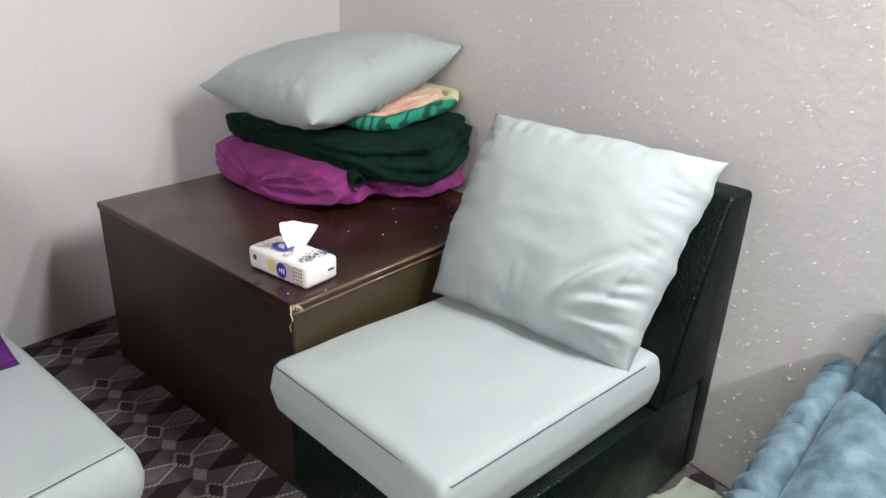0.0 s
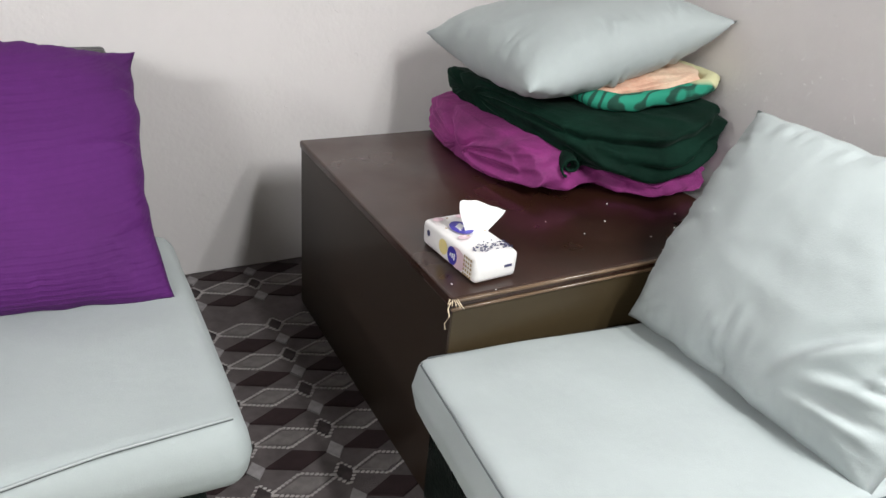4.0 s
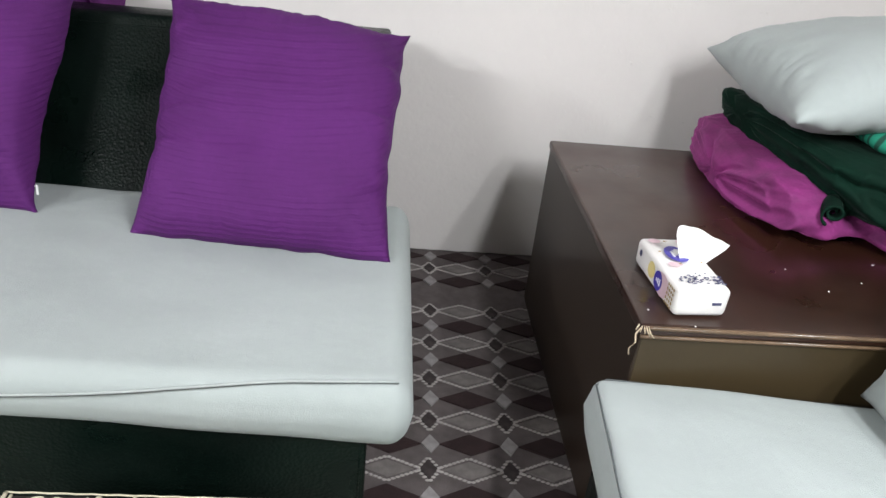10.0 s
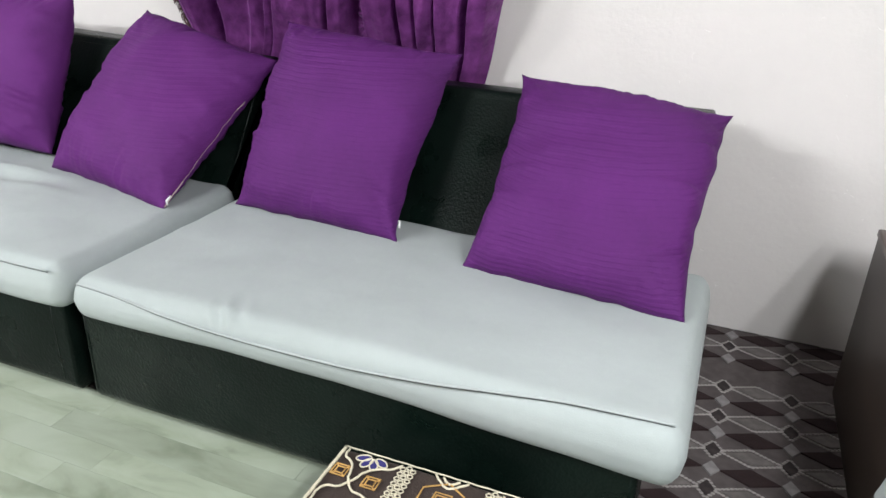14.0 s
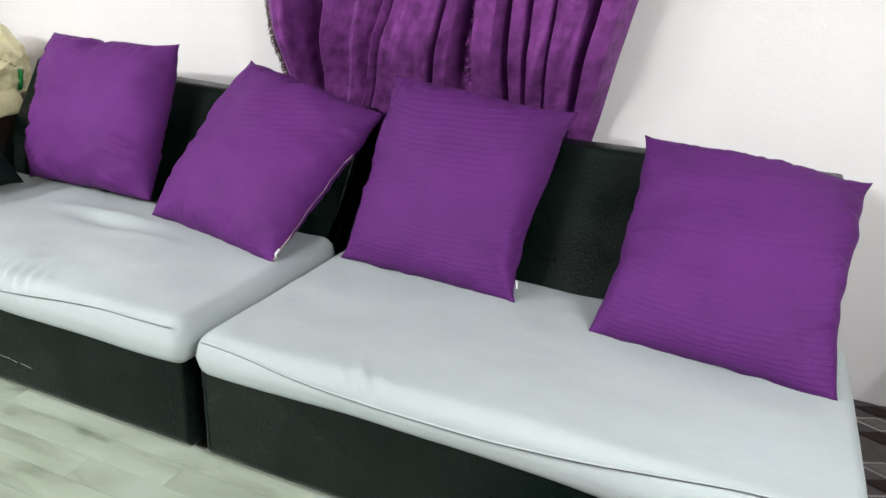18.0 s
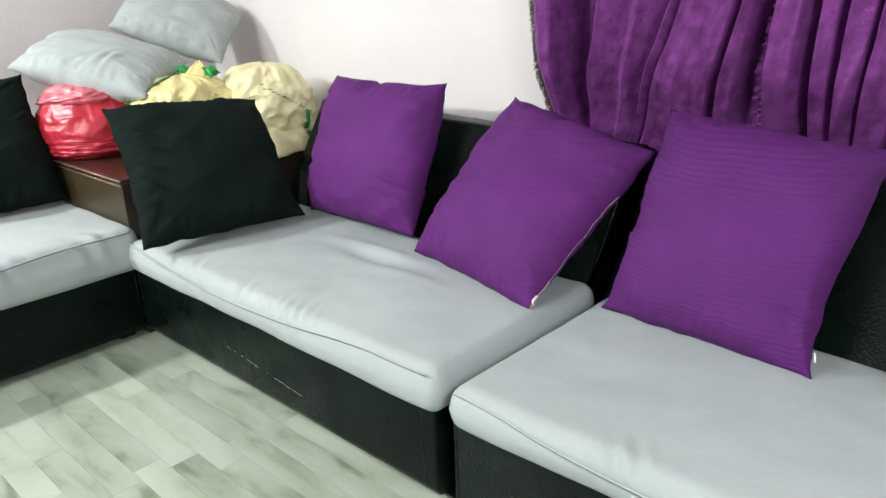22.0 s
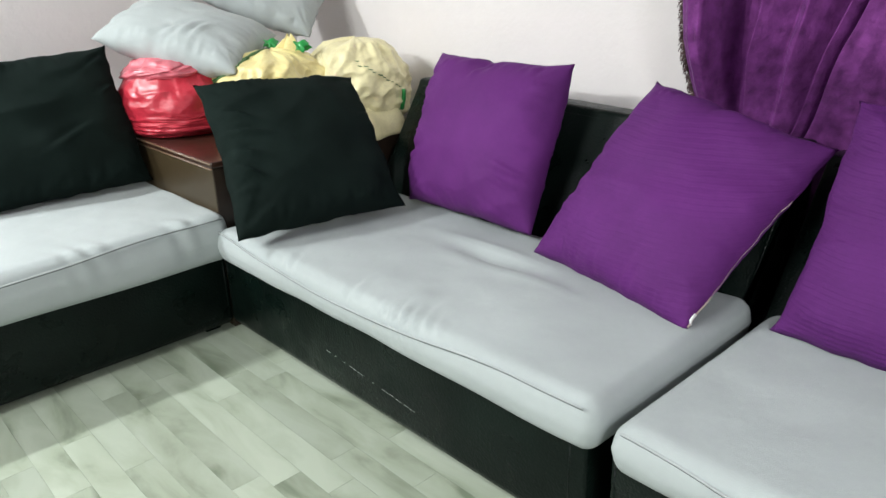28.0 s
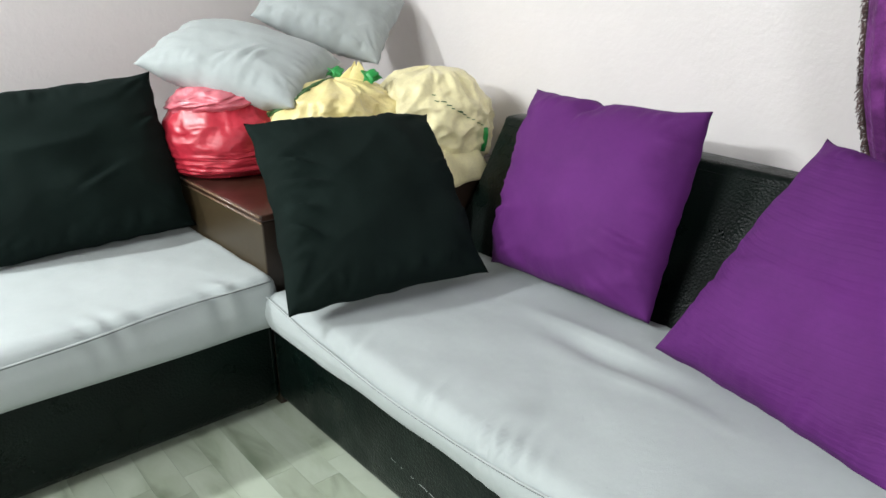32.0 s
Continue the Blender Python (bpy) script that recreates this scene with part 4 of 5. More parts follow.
def on_film(film, a, z, lift=1.015):
    """The point of a bag's film towards the angle a at about the height z."""
    best = min(film.data.vertices, key=lambda v: (z - v.co.z) ** 2 + (0.2 * math.remainder(math.atan2(v.co.y, v.co.x) - a, 2 * math.pi)) ** 2)
    return Vector((best.co.x * lift, best.co.y * lift, best.co.z + 0.002))


for k in range(5):
    line = [on_film(y1_film, -2.10 + 0.085 * i + 0.07 * k, 0.165 + 0.020 * k + 0.009 * i, 1.02) for i in range(10)]
    part("printed_line", tube_bm(line, 0.0040, 5), LINES, y1, "dark green printed stripe")
rng = random.Random(12)
for row in range(16):
    p = on_film(y2_film, -0.62 + 0.075 * row + rng.uniform(-0.03, 0.03), 0.255 - 0.010 * row + rng.uniform(-0.004, 0.004))
    side = Vector((-p.y, p.x, 0)).normalized()
    part("printed_bar", tube_bm([p - side * 0.004, p + side * rng.uniform(0.008, 0.018) - Vector((0, 0, 0.004))], 0.0018, 4), LINES, y2)
leaf = [on_film(y2_film, 0.30, 0.05 + 0.02 * k, 1.02) for k in range(5)]
part("printed_leaf", tube_bm(leaf, 0.010, 6), LEAF, y2, "green printed leaf")


def hem(u, v):
    return 0.272 + 0.008 * math.sin(u * 9 + v) - 0.075 * v ** 2, -0.15 + 0.19 * u, 0.07 - 0.115 * (1 - v) + 0.012 * u


hem_part = part("hem", grid_bm(16, 8, hem), LEMON, y2, "squared hem hanging over the table's edge")
hem_part.modifiers.new("thickness", "SOLIDIFY").thickness = 0.004


def handle_loop(cx, cy, cz, turn, size):
    """A wide, twisted band of film that stands up in an arch."""
    def at(u, v):
        a = math.pi * (1.12 * u - 0.06)
        wide = (v - 0.5) * size * (0.72 + 0.2 * math.sin(u * 7))
        x, z = size * 0.50 * math.cos(a), size * 0.48 * math.sin(a)
        tx, ty = math.cos(turn), math.sin(turn)
        dy = wide + 0.010 * math.sin(u * 11 + v * 3)
        return cx + x * tx - dy * ty, cy + x * ty + dy * tx, cz + z + 0.006 * math.sin(v * 9 + u * 6)
    bm = grid_bm(24, 10, at)
    ob = part("handle", bm, LEAF, y1, "glossy green handle loop")
    ob.modifiers.new("thickness", "SOLIDIFY").thickness = 0.003


def ear(u, v):
    """A crumpled point of film that stands up between the handles."""
    wide = (0.075 * (1 - v) ** 0.8 + 0.012) * (u - 0.5) * 2
    return wide * 0.8 + 0.02 + 0.03 * v, 0.055 + wide * 0.5 + 0.016 * math.sin(u * 8) * (1 - v) + 0.01 * v, 0.245 + 0.115 * v + 0.008 * math.sin(u * 11 + v * 4)


ear_part = part("tied_ear", grid_bm(18, 14, ear), YELLOW, y1, "crumpled yellow ear of the bag")
ear_part.modifiers.new("thickness", "SOLIDIFY").thickness = 0.003
handle_loop(-0.05, 0.04, 0.312, -0.35, 0.056)
handle_loop(0.09, 0.10, 0.305, -0.85, 0.060)


# ---- curtain ----
CUR_W, CUR_E, CUR_Z0 = -2.315, -1.125, 0.42


# the folds across the cloth: place, and how far each stands off the wall
FOLDS = ((0.0, 0.80), (0.030, 0.92), (0.055, 0.90), (0.060, 0.0), (0.11, -0.1), (0.178, 0.0), (0.183, 1.0), (0.20, 0.86), (0.235, 0.58), (0.255, 0.66), (0.30, 0.42), (0.338, 0.20), (0.344, -0.1), (0.348, 1.0), (0.366, 0.88), (0.373, -0.1), (0.386, -0.1), (0.390, 1.08), (0.43, 1.0), (0.50, 0.80), (0.514, 0.32), (0.530, 0.25), (0.535, 0.95), (0.560, 0.82), (0.568, 0.35), (0.612, 0.42), (0.617, -0.1), (0.645, -0.1), (0.649, 1.0), (0.70, 0.92), (0.713, 0.70), (0.717, -0.1), (0.744, -0.1), (0.748, 0.95), (0.775, 0.85), (0.780, -0.1), (0.797, -0.1), (0.801, 1.0), (0.835, 0.85), (0.841, 0.25), (0.848, 0.25), (0.852, 0.95), (0.905, 0.75), (0.918, 0.30), (0.922, -0.1), (0.944, -0.1), (0.949, 0.95), (0.985, 0.80), (1.0, 0.50))
# how far the folds lean to the east with height
LEANS = ((0.0, -0.10), (0.2, 0.20), (0.37, 0.38), (0.5, 0.30), (0.63, 0.11), (0.74, 0.06), (0.94, 0.20), (1.0, 0.24))


def curtain_at(u, z):
    """A point of the hanging cloth: u across it from west to east."""
    v = (z - CUR_Z0) / (HIGH - CUR_Z0)
    inner = math.sin(math.pi * min(1, max(0, u)))
    w = u + 0.010 * wob(u * 5, v * 2.5, 0, 1, 51) * inner
    bulge = FOLDS[-1][1]
    for (u0, f0), (u1, f1) in zip(FOLDS, FOLDS[1:]):
        if w <= u1:
            bulge = f0 + (f1 - f0) * max(0.0, (w - u0) / (u1 - u0))
            break
    bulge += 0.07 * wob(u * 9, v * 3, 1, 1, 51) + 0.03 * wob(u * 22, v * 9, 3, 1, 56)
    lean = LEANS[-1][1]
    for (u0, l0), (u1, l1) in zip(LEANS, LEANS[1:]):
        if u <= u1:
            k = (u - u0) / (u1 - u0)
            lean = l0 + (l1 - l0) * (3 * k * k - 2 * k ** 3)
            break
    lean *= (z - 0.98) * (1 - 0.35 * max(0, z - 0.98))
    # one pinch with a fold that runs aslant from it
    slant = math.exp(-((w - 0.835 - 0.16 * (z - 1.05)) / 0.012) ** 2 - ((z - 0.98) / 0.13) ** 2)
    crush = 0.006 * wob(u * 34, v * 14, 2, 1, 52) + 0.004 * wob(u * 70, v * 50, 2, 1, 53)
    free = min(1.0, max(0.0, (z - 0.775) / 0.26))
    free *= free * (3 - 2 * free)
    y = NORTH - 0.020 - (0.110 + 0.100 * free) * max(0.0, min(1.25, bulge)) - 0.022 * slant + crush
    return CUR_W + (CUR_E - CUR_W) * u + lean + 0.024 - 0.042 * max(0.0, bulge), min(y, NORTH - 0.006), z


curtain = thing("curtain", "purple velvet curtain with ruffles and a fringed edge", "curtain")
part("cloth", grid_bm(520, 100, lambda u, v: curtain_at(u, CUR_Z0 + (HIGH - 0.002 - CUR_Z0) * v)), VELVET, curtain)
rng = random.Random(3)
fr = bmesh.new()
for k in range(640):
    z = 0.60 + 0.0016 * k
    x, y, _ = curtain_at(0.0, z)
    y -= 0.004
    dx = rng.uniform(0.003, 0.011)
    tube_bm([(x + 0.006, y, z), (x - dx * 0.6, y + rng.uniform(-0.008, 0.008), z - 0.004), (x - dx, y + rng.uniform(-0.008, 0.008), z - rng.uniform(0.006, 0.018))], 0.0012, 3, bm=fr)
part("fringe", fr, material("brown_fringe", (0.13, 0.075, 0.07), 0.9, var=0.4, scale=40), curtain, "short brownish fringe along the edge")


def ruffle_bm(u_mid, wide, seed, z0=0.5, z1=1.9):
    """A narrow gathered strip that follows the cloth."""
    def at(u, v):
        z = z0 + (z1 - z0) * u
        x, y, _ = curtain_at(u_mid, z)
        side = (v - 0.5) * 2
        frill = (math.sin(u * 300 + 11 * wob(u * 46, 0, 0, 1, seed)) + 0.9 * wob(u * 160, side * 2, 0, 1, seed)) * (0.3 + abs(side))
        return x + side * wide * (1 + 0.4 * wob(u * 60, v, 0, 1, seed)) + 0.004 * frill, y - 0.010 - 0.007 * frill * (1 if side > 0 else -0.6) - 0.006 * (1 - side * side), z + 0.004 * math.sin(u * 90 + side)
    return grid_bm(420, 8, at)


part("ruffle", ruffle_bm(0.600, 0.017, 54), VELVET, curtain, "narrow gathered velvet ruffle")

# ---- footstool ----
BROWN = material("brown_plush", (0.042, 0.027, 0.022), 0.9, var=0.25, scale=14, bump=0.5, bump_scale=200, sheen=0.2)
CREAM = material("cream_thread", (0.66, 0.60, 0.46), 0.85, var=0.1, scale=30, bump=0.4, bump_scale=300)
GOLD = material("ochre_thread", (0.50, 0.29, 0.09), 0.85, var=0.15, scale=30)
INDIGO = material("indigo_thread", (0.035, 0.03, 0.17), 0.85, var=0.15)


def footstool(m):
    t = thing("footstool", "low footstool covered with brown patterned woven fabric", "stool", m=m)
    w, d, h = 0.44, 0.40, 0.215
    part("body", box((0, -d, 0.0), (w, 0, h - 0.05), 0.012, 2), BROWN, t)
    top = part("top_cushion", soft_block(-0.005, w + 0.005, -d - 0.005, 0.005, h - 0.055, h, 0.018, 9, 0.004), BROWN, t, "brown plush patterned top")
    z = h + 0.0035

    def line(pts, mat=CREAM, r=0.0026, name="woven_line", bend=True):
        p = [Vector((x, y, z)) for x, y in pts]
        if bend:
            q = [p[0]] + p + [p[-1]]
            p = [0.5 * (2 * q[i] + (q[i + 1] - q[i - 1]) * s + (2 * q[i - 1] - 5 * q[i] + 4 * q[i + 1] - q[i + 2]) * s * s + (3 * q[i] - q[i - 1] - 3 * q[i + 1] + q[i + 2]) * s ** 3) for i in range(1, len(q) - 2) for s in (0, 0.25, 0.5, 0.75)] + [p[-1]]
        p = [v + Vector((0.0006 * math.sin(k * 2.3), 0.0006 * math.cos(k * 1.9), 0)) for k, v in enumerate(p)]
        part(name, tube_bm(p, r, 5), mat, top, smooth=True)

    def ring(cx, cy, r, th=0.0018, n=10, bm=None):
        return tube_bm([(cx + r * math.cos(a), cy + r * math.sin(a), z) for a in (k * 2 * math.pi / n for k in range(n))], th, 4, closed=True, bm=bm)

    def petal_flower(cx, cy, r, mat, n=4, turn=-2.7, sweep=2.2, rim_mat=None):
        for k in range(n):
            a = turn + sweep * k / max(1, n - 1)
            px, py = cx + r * 0.62 * math.cos(a), cy + r * 0.62 * math.sin(a)
            ring_pts = [(px + r * 0.44 * (math.cos(b) * math.cos(a) - 0.55 * math.sin(b) * math.sin(a)), py + r * 0.44 * (math.cos(b) * math.sin(a) + 0.55 * math.sin(b) * math.cos(a))) for b in (j * math.pi / 6 for j in range(12))]
            bm = bmesh.new()
            bm.faces.new([bm.verts.new((x, y, z + 0.001)) for x, y in ring_pts])
            petal = part("woven_petal", bm, mat, top, smooth=False)
            tagged(petal, label="")
            part("petal_outline", tube_bm([(x, y, z + 0.001) for x, y in ring_pts], 0.0018, 4, closed=True), rim_mat or CREAM, top)

    for bx in (0.150, 0.330):
        bm = bmesh.new()
        for k in range(26):
            for off in (-0.011, 0.0, 0.011):
                ring(bx + off, -0.012 - 0.0145 * k - (0.007 if off else 0), 0.0055, bm=bm, n=6)
        part("chain_band", bm, CREAM, top, "cream woven chain band")
    for k in range(3):
        dy = -0.145 * k
        for flip in (0, 1):
            def to(x, y):
                return (0.480 - x if flip else x, y + dy)

            def keep(pts):
                return [q for q in (to(*p) for p in pts) if q[0] < 0.436 and q[1] > -0.397]
            for pts in (((0.014, -0.008), (0.016, -0.028), (0.034, -0.040), (0.044, -0.055), (0.052, -0.085), (0.058, -0.092)),
                        ((0.134, -0.010), (0.118, -0.030), (0.094, -0.040), (0.074, -0.058), (0.064, -0.085), (0.058, -0.092)),
                        ((0.058, -0.092), (0.046, -0.112), (0.022, -0.120), (0.013, -0.138), (0.014, -0.153)),
                        ((0.058, -0.092), (0.072, -0.112), (0.104, -0.120), (0.122, -0.138), (0.134, -0.155))):
                q = keep(pts)
                if len(q) > 2:
                    line(q)
            cx, cy = to(0.074, -0.012)
            if cx < 0.42:
                petal_flower(cx, cy, 0.036, (INDIGO, CREAM, GOLD)[(k + flip) % 3], rim_mat=CREAM if (k + flip) % 3 != 1 else GOLD)
            for sx, sy in ((0.026, -0.070), (0.098, -0.080)):
                x, y = to(sx, sy)
                if x < 0.425 and y > -0.385:
                    bm = bmesh.new()
                    for q in (0.015, 0.0085):
                        tube_bm([(x - q, y - q, z), (x + q, y - q, z), (x + q, y + q, z), (x - q, y + q, z)], 0.0022, 4, closed=True, bm=bm)
                    for a in range(4):
                        c, s = math.cos(a * math.pi / 2 + math.pi / 4), math.sin(a * math.pi / 2 + math.pi / 4)
                        tube_bm([(x + 0.010 * c, y + 0.010 * s, z), (x + 0.021 * c, y + 0.021 * s, z)], 0.0022, 4, bm=bm)
                    part("woven_square", bm, GOLD, top, "ochre woven square")
    for k in range(3):
        cy = -0.075 - 0.13 * k
        line([(0.24 + 0.05 * math.cos(a), cy + 0.055 * math.sin(a)) for a in (math.pi / 6 + j * math.pi / 3 for j in range(7))], GOLD, 0.002, bend=False)
        bm = bmesh.new()
        for q in (0.024, 0.017, 0.009):
            tube_bm([(0.24 - q * 0.7, cy - q, z), (0.24 + q * 0.7, cy - q, z), (0.24 + q * 0.7, cy + q, z), (0.24 - q * 0.7, cy + q, z)], 0.0019, 4, closed=True, bm=bm)
        part("woven_panel", bm, CREAM if k else GOLD, top)
    line([(0.205, -0.006), (0.225, -0.026), (0.24, -0.034), (0.255, -0.026), (0.275, -0.006)])
    line([(0.222, -0.008), (0.24, -0.022), (0.258, -0.008)])
    line([(0.004, -0.004 - 0.39 * k / 8) for k in range(9)], CREAM, 0.0036, "edge_cord")
    line([(0.004 + 0.43 * k / 8, -0.002) for k in range(9)], CREAM, 0.0018, "edge_cord")
    return t


footstool(pose(-1.035, -1.02, 0, 0, 0, 0))

# ---- the second chair, under a blue blanket ----
chair_b = copy_thing(chair, pose(0.0, -2.26, 0, 0, 0, -98))
tagged(chair_b, "dark leatherette armless chair hidden under a blanket")


def drape(u, v):
    """Along u from the seat's front to the back; along v from the hem on the north side, up, and over to the south."""
    x = -0.12 + 0.77 * u
    rim = 0.475 + 0.02 * wob(x * 3, 0, 0, 1, 61)
    # a strip of gathers side by side along the edge
    ladder = 0.34 * math.sin(x * 120 + 7 * wob(x * 6, v * 3, 0, 1, 62)) * (0.4 + 0.6 * abs(wob(x * 7, 2, 0, 1, 69))) + 0.15 * wob(x * 15, v * 5, 0, 1, 68)
    if v < 0.34:
        k = v / 0.34
        z = 0.012 + (rim - 0.012) * k
        y = -1.79 - 0.012 * k ** 4 + 0.018 * ladder * k + 0.012 * wob(x * 5, z * 5, 0, 1, 63) - 0.02 * max(0.0, 0.1 - x)
    elif v < 0.46:
        k = (v - 0.34) / 0.12
        y = -1.802 - 0.055 * k + 0.018 * ladder * (1 - k)
        z = rim + 0.016 * math.sin(math.pi * k) + 0.022 * ladder * math.sin(math.pi * (0.25 + 0.7 * k)) - 0.030 * k ** 3
    else:
        s = 0.93 * (v - 0.46) / 0.54
        y = -1.857 - s + 0.02 * min(1.0, s / 0.03) * max(0.0, 1 - s / 0.12)
        back = max(0.0, min(1.0, (x - 0.15) / 0.42))
        z = rim - 0.030 + 0.085 * (1 - math.exp(-s / 0.030)) + (0.135 * back ** 1.3) * (1 - math.exp(-s / 0.05))
        # folds that run aslant from the chair's back down over the seat
        fold, q = 0.0, s - 0.52 * (0.57 - x) + 0.03 * wob(x * 5, s * 4, 0, 1, 66)
        for at, high, wide in ((-0.12, 0.022, 0.075), (-0.010, -0.055, 0.020), (0.045, 0.038, 0.030), (0.090, -0.040, 0.018), (0.145, 0.045, 0.040), (0.215, -0.045, 0.022), (0.30, 0.040, 0.050), (0.41, -0.04, 0.025), (0.52, 0.04, 0.06)):
            fold += 1.25 * high * math.exp(-((q - at) / wide) ** 2)
        z += fold * min(1, s / 0.05) + 0.012 * wob(x * 6, y * 6, 0, 1, 67) + 0.006 * wob(x * 17, y * 17, 0, 1, 64)
    return x + 0.012 * wob(v * 9, u * 3, 1, 1, 65), y, max(z, 0.008)


blue = thing("blanket", "rumpled blue plush blanket draped over a chair", "blanket")
bl = part("draped_cloth", grid_bm(110, 170, drape), BLUE, blue)
bl.modifiers.new("thickness", "SOLIDIFY").thickness = 0.014
_s = bl.modifiers.new("soft", "SUBSURF")
_s.levels = _s.render_levels = 1

# ---- flecks of plaster on the walls ----
EAST_DIR = Vector((EAST_N - EAST_S, NORTH - SOUTH, 0)).normalized()
EAST_IN = Vector((-EAST_DIR.y, EAST_DIR.x, 0))


def flecks(name, label, count, seed, origin, along, inward, span, heights, crowd):
    """Small curled slivers of plaster that stand off a wall."""
    rng = random.Random(seed)
    bm = bmesh.new()
    for _ in range(count):
        a, z = rng.uniform(*span), rng.uniform(*heights)
        if rng.random() > crowd(a, z):
            continue
        c = Vector(origin) + along * a + Vector((0, 0, z)) + inward * 0.0012
        ang, ln, wd = rng.uniform(-1.3, 0.1) if rng.random() < 0.8 else rng.uniform(-2.6, -0.2), 0.0020 + 0.0078 * rng.random() ** 1.7, rng.uniform(0.0006, 0.0012)
        d = along * math.cos(ang) + Vector((0, 0, 1)) * math.sin(ang)
        n = d.cross(inward)
        bend = n * rng.uniform(-0.7, 0.7) * ln
        p = [c - d * ln, c + bend + inward * 0.004, c + d * ln]
        tube_bm(p, wd * 0.6, 4, bm=bm)
    return tagged(part(name, bm, FLECK, smooth=False), label, "plaster", kind="stuff")


flecks("plaster_flecks", "small curled plaster flecks on the east wall", 2500, 71, (EAST_S, SOUTH, 0), EAST_DIR, EAST_IN, (1.0, 4.0), (0.08, 1.5), lambda a, z: 0.75 if a < 3.2 else 0.3)
flecks("plaster_flecks", "small plaster flecks on the north wall", 520, 72, (-0.6, NORTH, 0), Vector((1, 0, 0)), Vector((0, -1, 0)), (0.0, 1.7), (0.05, 1.4), lambda a, z: 0.25 + 0.6 * (a > 0.75) * (z > 0.5))

# ---- carpet pattern ----
LIGHT_PILE = material("pale_grey_pile", (0.29, 0.268, 0.272), 0.95, var=0.2, scale=40, bump=0.5, bump_scale=400)
MID_PILE = material("grey_pile", (0.175, 0.154, 0.150), 0.95, var=0.2, scale=40, bump=0.5, bump_scale=400)
DARK_PILE = material("plum_black_pile", (0.024, 0.010, 0.011), 0.95, var=0.2, scale=40, bump=0.5, bump_scale=400)
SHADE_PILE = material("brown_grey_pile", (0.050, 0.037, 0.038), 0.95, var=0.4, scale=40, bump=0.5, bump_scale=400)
STITCH = material("cream_stitch", (0.46, 0.42, 0.41), 0.95, var=0.2)


def rhombus(bm, cx, cy, rx, ry, z, mat_index):
    """A low raised lozenge."""
    base = [(cx + rx, cy), (cx, cy + ry), (cx - rx, cy), (cx, cy - ry)]
    lo = [bm.verts.new((x, y, -0.004)) for x, y in base]
    hi = [bm.verts.new((cx + (x - cx) * 0.96, cy + (y - cy) * 0.96, z)) for x, y in base]
    faces = [bm.faces.new(hi)] + [bm.faces.new((lo[i], lo[(i + 1) % 4], hi[(i + 1) % 4], hi[i])) for i in range(4)]
    for f in faces:
        f.material_index = mat_index
    return bm


def stitches(bm, a, b, z=-0.0005, step=0.0105):
    n = max(1, int(math.hypot(b[0] - a[0], b[1] - a[1]) / step))
    for k in range(n):
        x, y = a[0] + (b[0] - a[0]) * (k + 0.5) / n, a[1] + (b[1] - a[1]) * (k + 0.5) / n
        rhombus(bm, x, y, 0.0054, 0.0028, z, 0)


A, B = 0.184, 0.157
shared = {}
for key, (rx, ry, z, mat) in {"light": (0.021, 0.030, 0.0004, LIGHT_PILE), "small": (0.020, 0.030, 0.0002, SHADE_PILE), "long": (0.072, 0.034, 0.0, DARK_PILE), "mid": (0.060, 0.026, -0.0008, MID_PILE)}.items():
    bm = rhombus(bmesh.new(), 0, 0, rx, ry, z, 0)
    me = bpy.data.meshes.new("lozenge_" + key)
    bm.to_mesh(me)
    bm.free()
    me.materials.append(mat)
    shared[key] = me


def lozenge(key, x, y):
    ob = new("carpet_lozenge", shared[key])
    ob.parent = floor
    ob.matrix_basis = pose(x, y, 0)


sew = bmesh.new()
for i in range(-2, 4):
    for j in range(-4, 6):
        x, y = -0.307 + A * i + 0.006 * j, -0.49 + B * j + (0.09 if j > 2 else 0)
        if y > NORTH - 0.02 or (x > 0.02 and y > -0.9):
            continue
        lozenge("light", x, y)
        lozenge("small", x, y + B / 2)
        lozenge("long", x + A / 2, y)
        lozenge("mid", x + A / 2, y + B / 2)
        m = B / 2
        for sx in (-1, 1):
            for sy in (-1, 1):
                stitches(sew, (x + sx * 0.026, y + m), (x, y + m + sy * 0.036))
                stitches(sew, (x + A / 2 + sx * 0.078, y + m), (x + A / 2, y + m + sy * 0.036))
part("stitching", sew, STITCH, floor, "cream dotted stitching", smooth=False)
for k in range(9):
    y = -1.5 - 0.16 * k
    xw = EAST_S + (y - SOUTH) * (EAST_N - EAST_S) / (NORTH - SOUTH)
    lozenge("light", xw - 0.02, y)
    lozenge("long", xw - 0.05, y - 0.08)

# ---- the loose plank-print sheet in the middle of the room ----
PLANK = bpy.data.materials.new("pale_plank")
PLANK.use_nodes = True
_nt = PLANK.node_tree
_b = _nt.nodes["Principled BSDF"]
_b.inputs["Roughness"].default_value = 0.42
_info, _co = _nt.nodes.new("ShaderNodeObjectInfo"), _nt.nodes.new("ShaderNodeTexCoord")
_map = _nt.nodes.new("ShaderNodeMapping")
_map.inputs["Scale"].default_value = (2.6, 7.0, 1)
_nt.links.new(_co.outputs["Object"], _map.inputs["Vector"])
_off = _nt.nodes.new("ShaderNodeVectorMath")
_off.operation = "MULTIPLY_ADD"
_off.inputs[1].default_value = (1, 1, 1)
_rand = _nt.nodes.new("ShaderNodeCombineXYZ")
_mul = _nt.nodes.new("ShaderNodeMath")
_mul.operation = "MULTIPLY"
_mul.inputs[1].default_value = 57.0
_nt.links.new(_info.outputs["Random"], _mul.inputs[0])
_nt.links.new(_mul.outputs[0], _rand.inputs[0])
_nt.links.new(_mul.outputs[0], _rand.inputs[1])
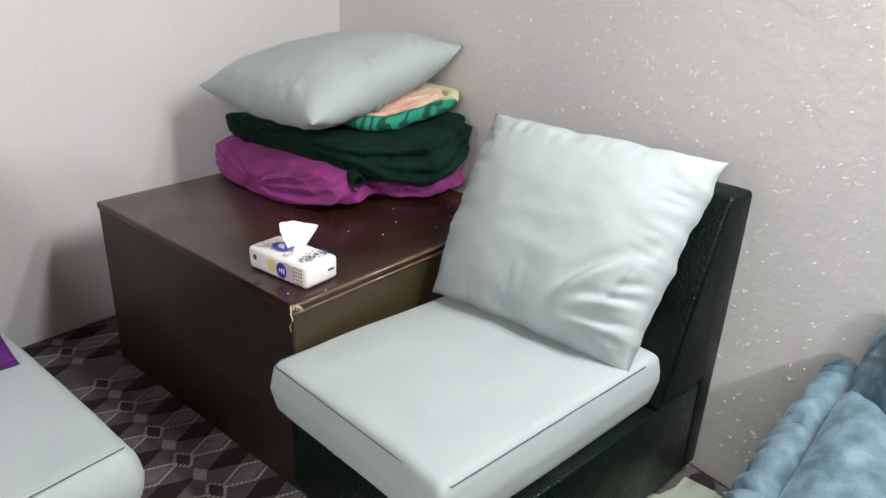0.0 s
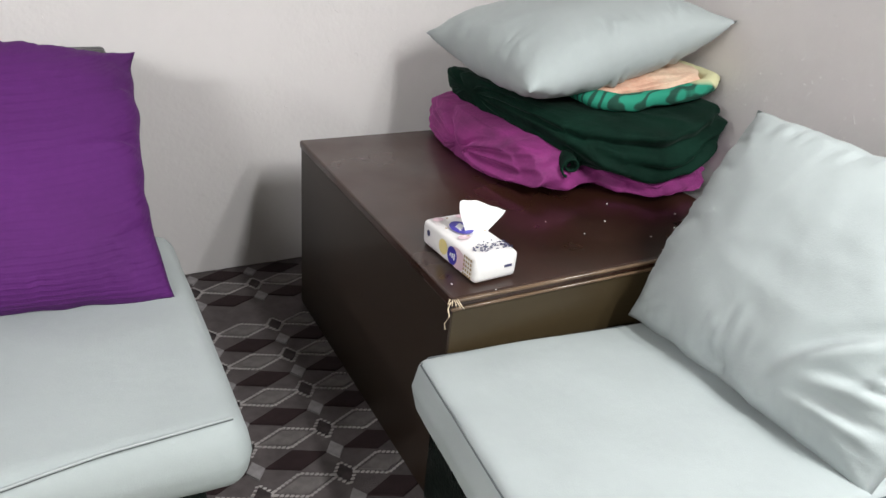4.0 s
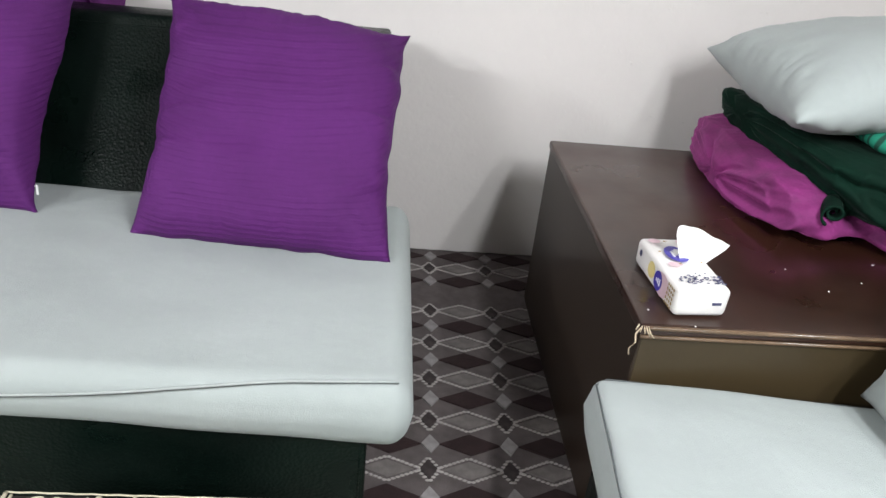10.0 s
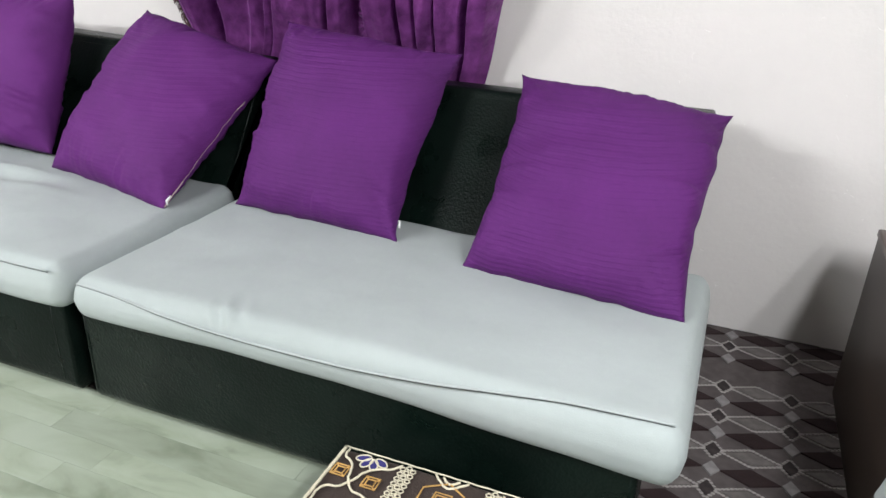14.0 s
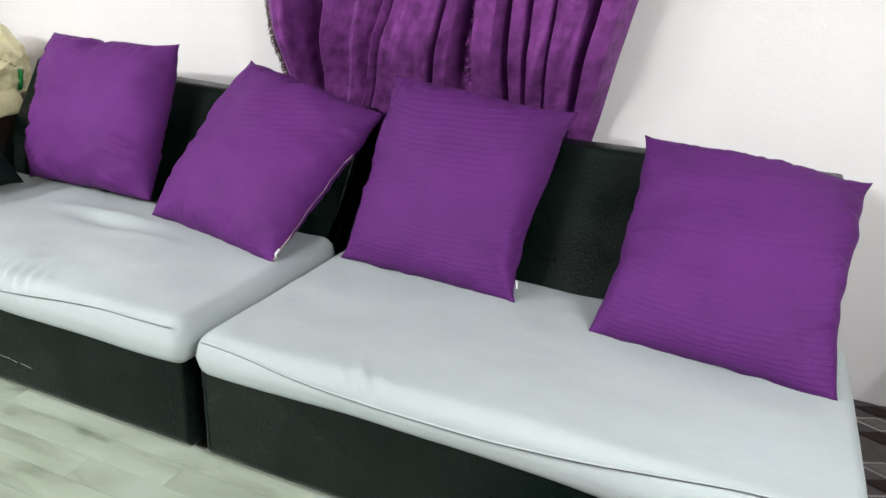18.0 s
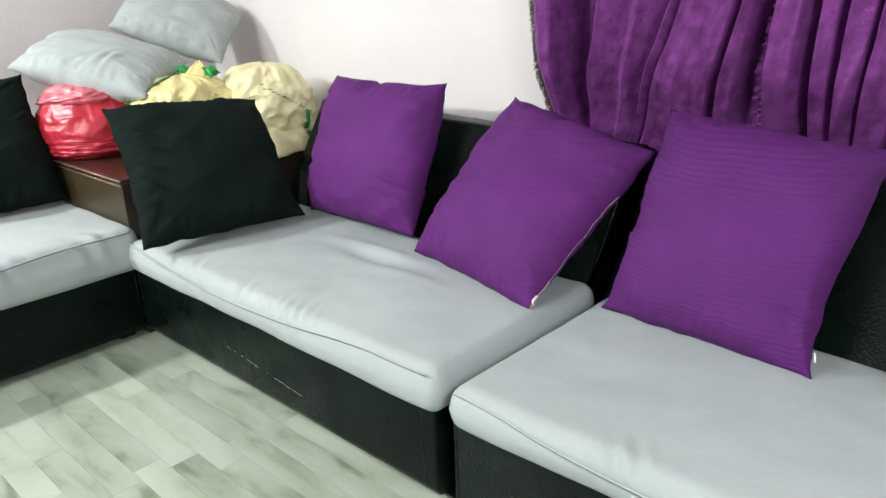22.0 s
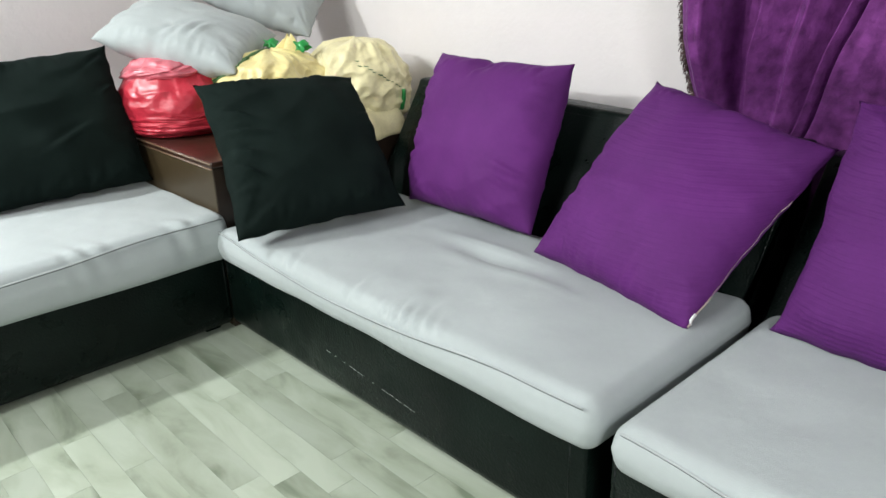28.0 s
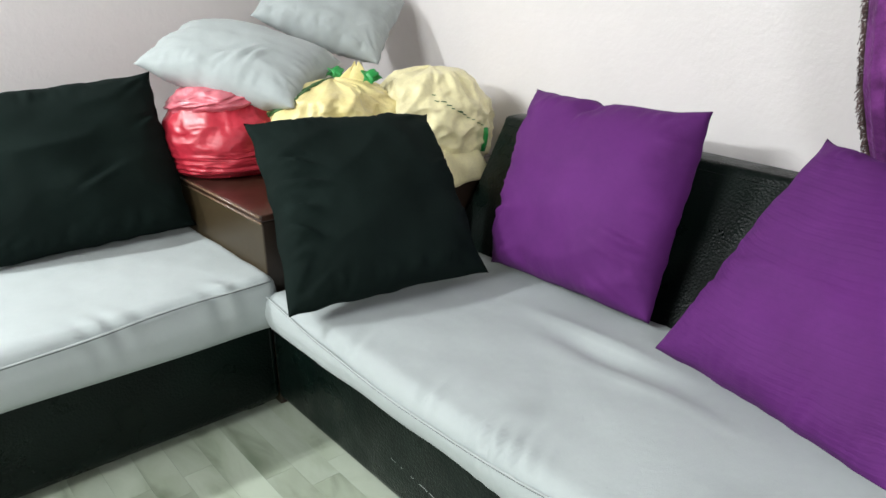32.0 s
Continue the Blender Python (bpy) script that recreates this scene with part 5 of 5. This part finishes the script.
_nt.links.new(_map.outputs[0], _off.inputs[0])
_nt.links.new(_rand.outputs[0], _off.inputs[2])
_grain = _nt.nodes.new("ShaderNodeTexNoise")
_grain.inputs["Scale"].default_value, _grain.inputs["Detail"].default_value, _grain.inputs["Distortion"].default_value = 1.35, 7, 0.55
_nt.links.new(_off.outputs[0], _grain.inputs["Vector"])
_r = _nt.nodes.new("ShaderNodeValToRGB")
_r.color_ramp.elements[0].position, _r.color_ramp.elements[0].color = 0.28, (0.165, 0.200, 0.140, 1)
_r.color_ramp.elements[1].position, _r.color_ramp.elements[1].color = 0.62, (0.380, 0.425, 0.345, 1)
_e = _r.color_ramp.elements.new(0.43)
_e.color = (0.310, 0.350, 0.270, 1)
_nt.links.new(_grain.outputs[0], _r.inputs[0])
_tone = _nt.nodes.new("ShaderNodeMapRange")
_tone.inputs["To Min"].default_value, _tone.inputs["To Max"].default_value = 0.86, 1.07
_nt.links.new(_info.outputs["Random"], _tone.inputs["Value"])
_mx = _nt.nodes.new("ShaderNodeVectorMath")
_mx.operation = "SCALE"
_nt.links.new(_r.outputs[0], _mx.inputs[0])
_nt.links.new(_tone.outputs[0], _mx.inputs["Scale"])
_nt.links.new(_mx.outputs[0], _b.inputs["Base Color"])

rng = random.Random(21)
backing = material("sheet_backing", (0.33, 0.37, 0.28), 0.7, var=0.1)


def east_at(y):
    return EAST_S + (y - SOUTH) * (EAST_N - EAST_S) / (NORTH - SOUTH)


sheet = bmesh.new()
edge = [(east_at(y) - 0.045 - 0.012 * wob(y * 6, 0, 0, 1, 5), y) for y in [-3.72 + 0.08 * k for k in range(28)]]
edge = [p for p in edge if p[1] < -1.53] + [(0.60, -1.52), (0.30, -0.95), (-0.44, -0.945), (-0.44, -0.86), (-3.60, -0.86)]
ring = [(-3.70, -3.72)] + edge + [(-3.70, -0.86)]
lo = [sheet.verts.new((x, y, -0.004)) for x, y in ring]
hi = [sheet.verts.new((x, y, -0.0005)) for x, y in ring]
sheet.faces.new(hi)
for i in range(len(ring)):
    sheet.faces.new((lo[i], lo[(i + 1) % len(ring)], hi[(i + 1) % len(ring)], hi[i]))
plank_sheet = tagged(part("floor_covering", sheet, backing, smooth=False), "pale grey-green plank-look floor sheet with a ragged edge", "floor", kind="structure")
plank_meshes = []
for ln in (0.46, 0.6, 0.74):
    bm = box((-ln / 2 + 0.0004, -0.0420, -0.0006), (ln / 2 - 0.0004, 0.0420, 0.0010))
    me = bpy.data.meshes.new("plank")
    bm.to_mesh(me)
    bm.free()
    me.materials.append(PLANK)
    plank_meshes.append((ln, me))


def limit(y):
    """The east end of the sheet at y."""
    if y > -0.95:
        return -0.445
    if y > -1.53:
        return 0.28 + (-0.95 - y) * 0.55
    return east_at(y) - 0.050 - 0.014 * wob(y * 6, 0, 0, 1, 5)


y = -0.905
while y > -3.68:
    x = -3.69 + rng.uniform(-0.25, 0.0)
    while x < limit(y) - 0.05:
        ln, me = rng.choice(plank_meshes)
        edge_x = limit(y)
        if edge_x - 0.15 < x + ln < edge_x + 0.8 and x < edge_x - 0.05:
            ln = edge_x - x
            bm = box((-ln / 2 + 0.0004, -0.0420, -0.0006), (ln / 2 - 0.0004, 0.0420, 0.0010))
            me = bpy.data.meshes.new("plank")
            bm.to_mesh(me)
            bm.free()
            me.materials.append(PLANK)
        if x > -4.0 and x + ln < edge_x + 0.001:
            ob = new("plank", me)
            ob.parent = plank_sheet
            ob.matrix_basis = pose(x + ln / 2, y, 0)
        x += ln
    y -= 0.0845
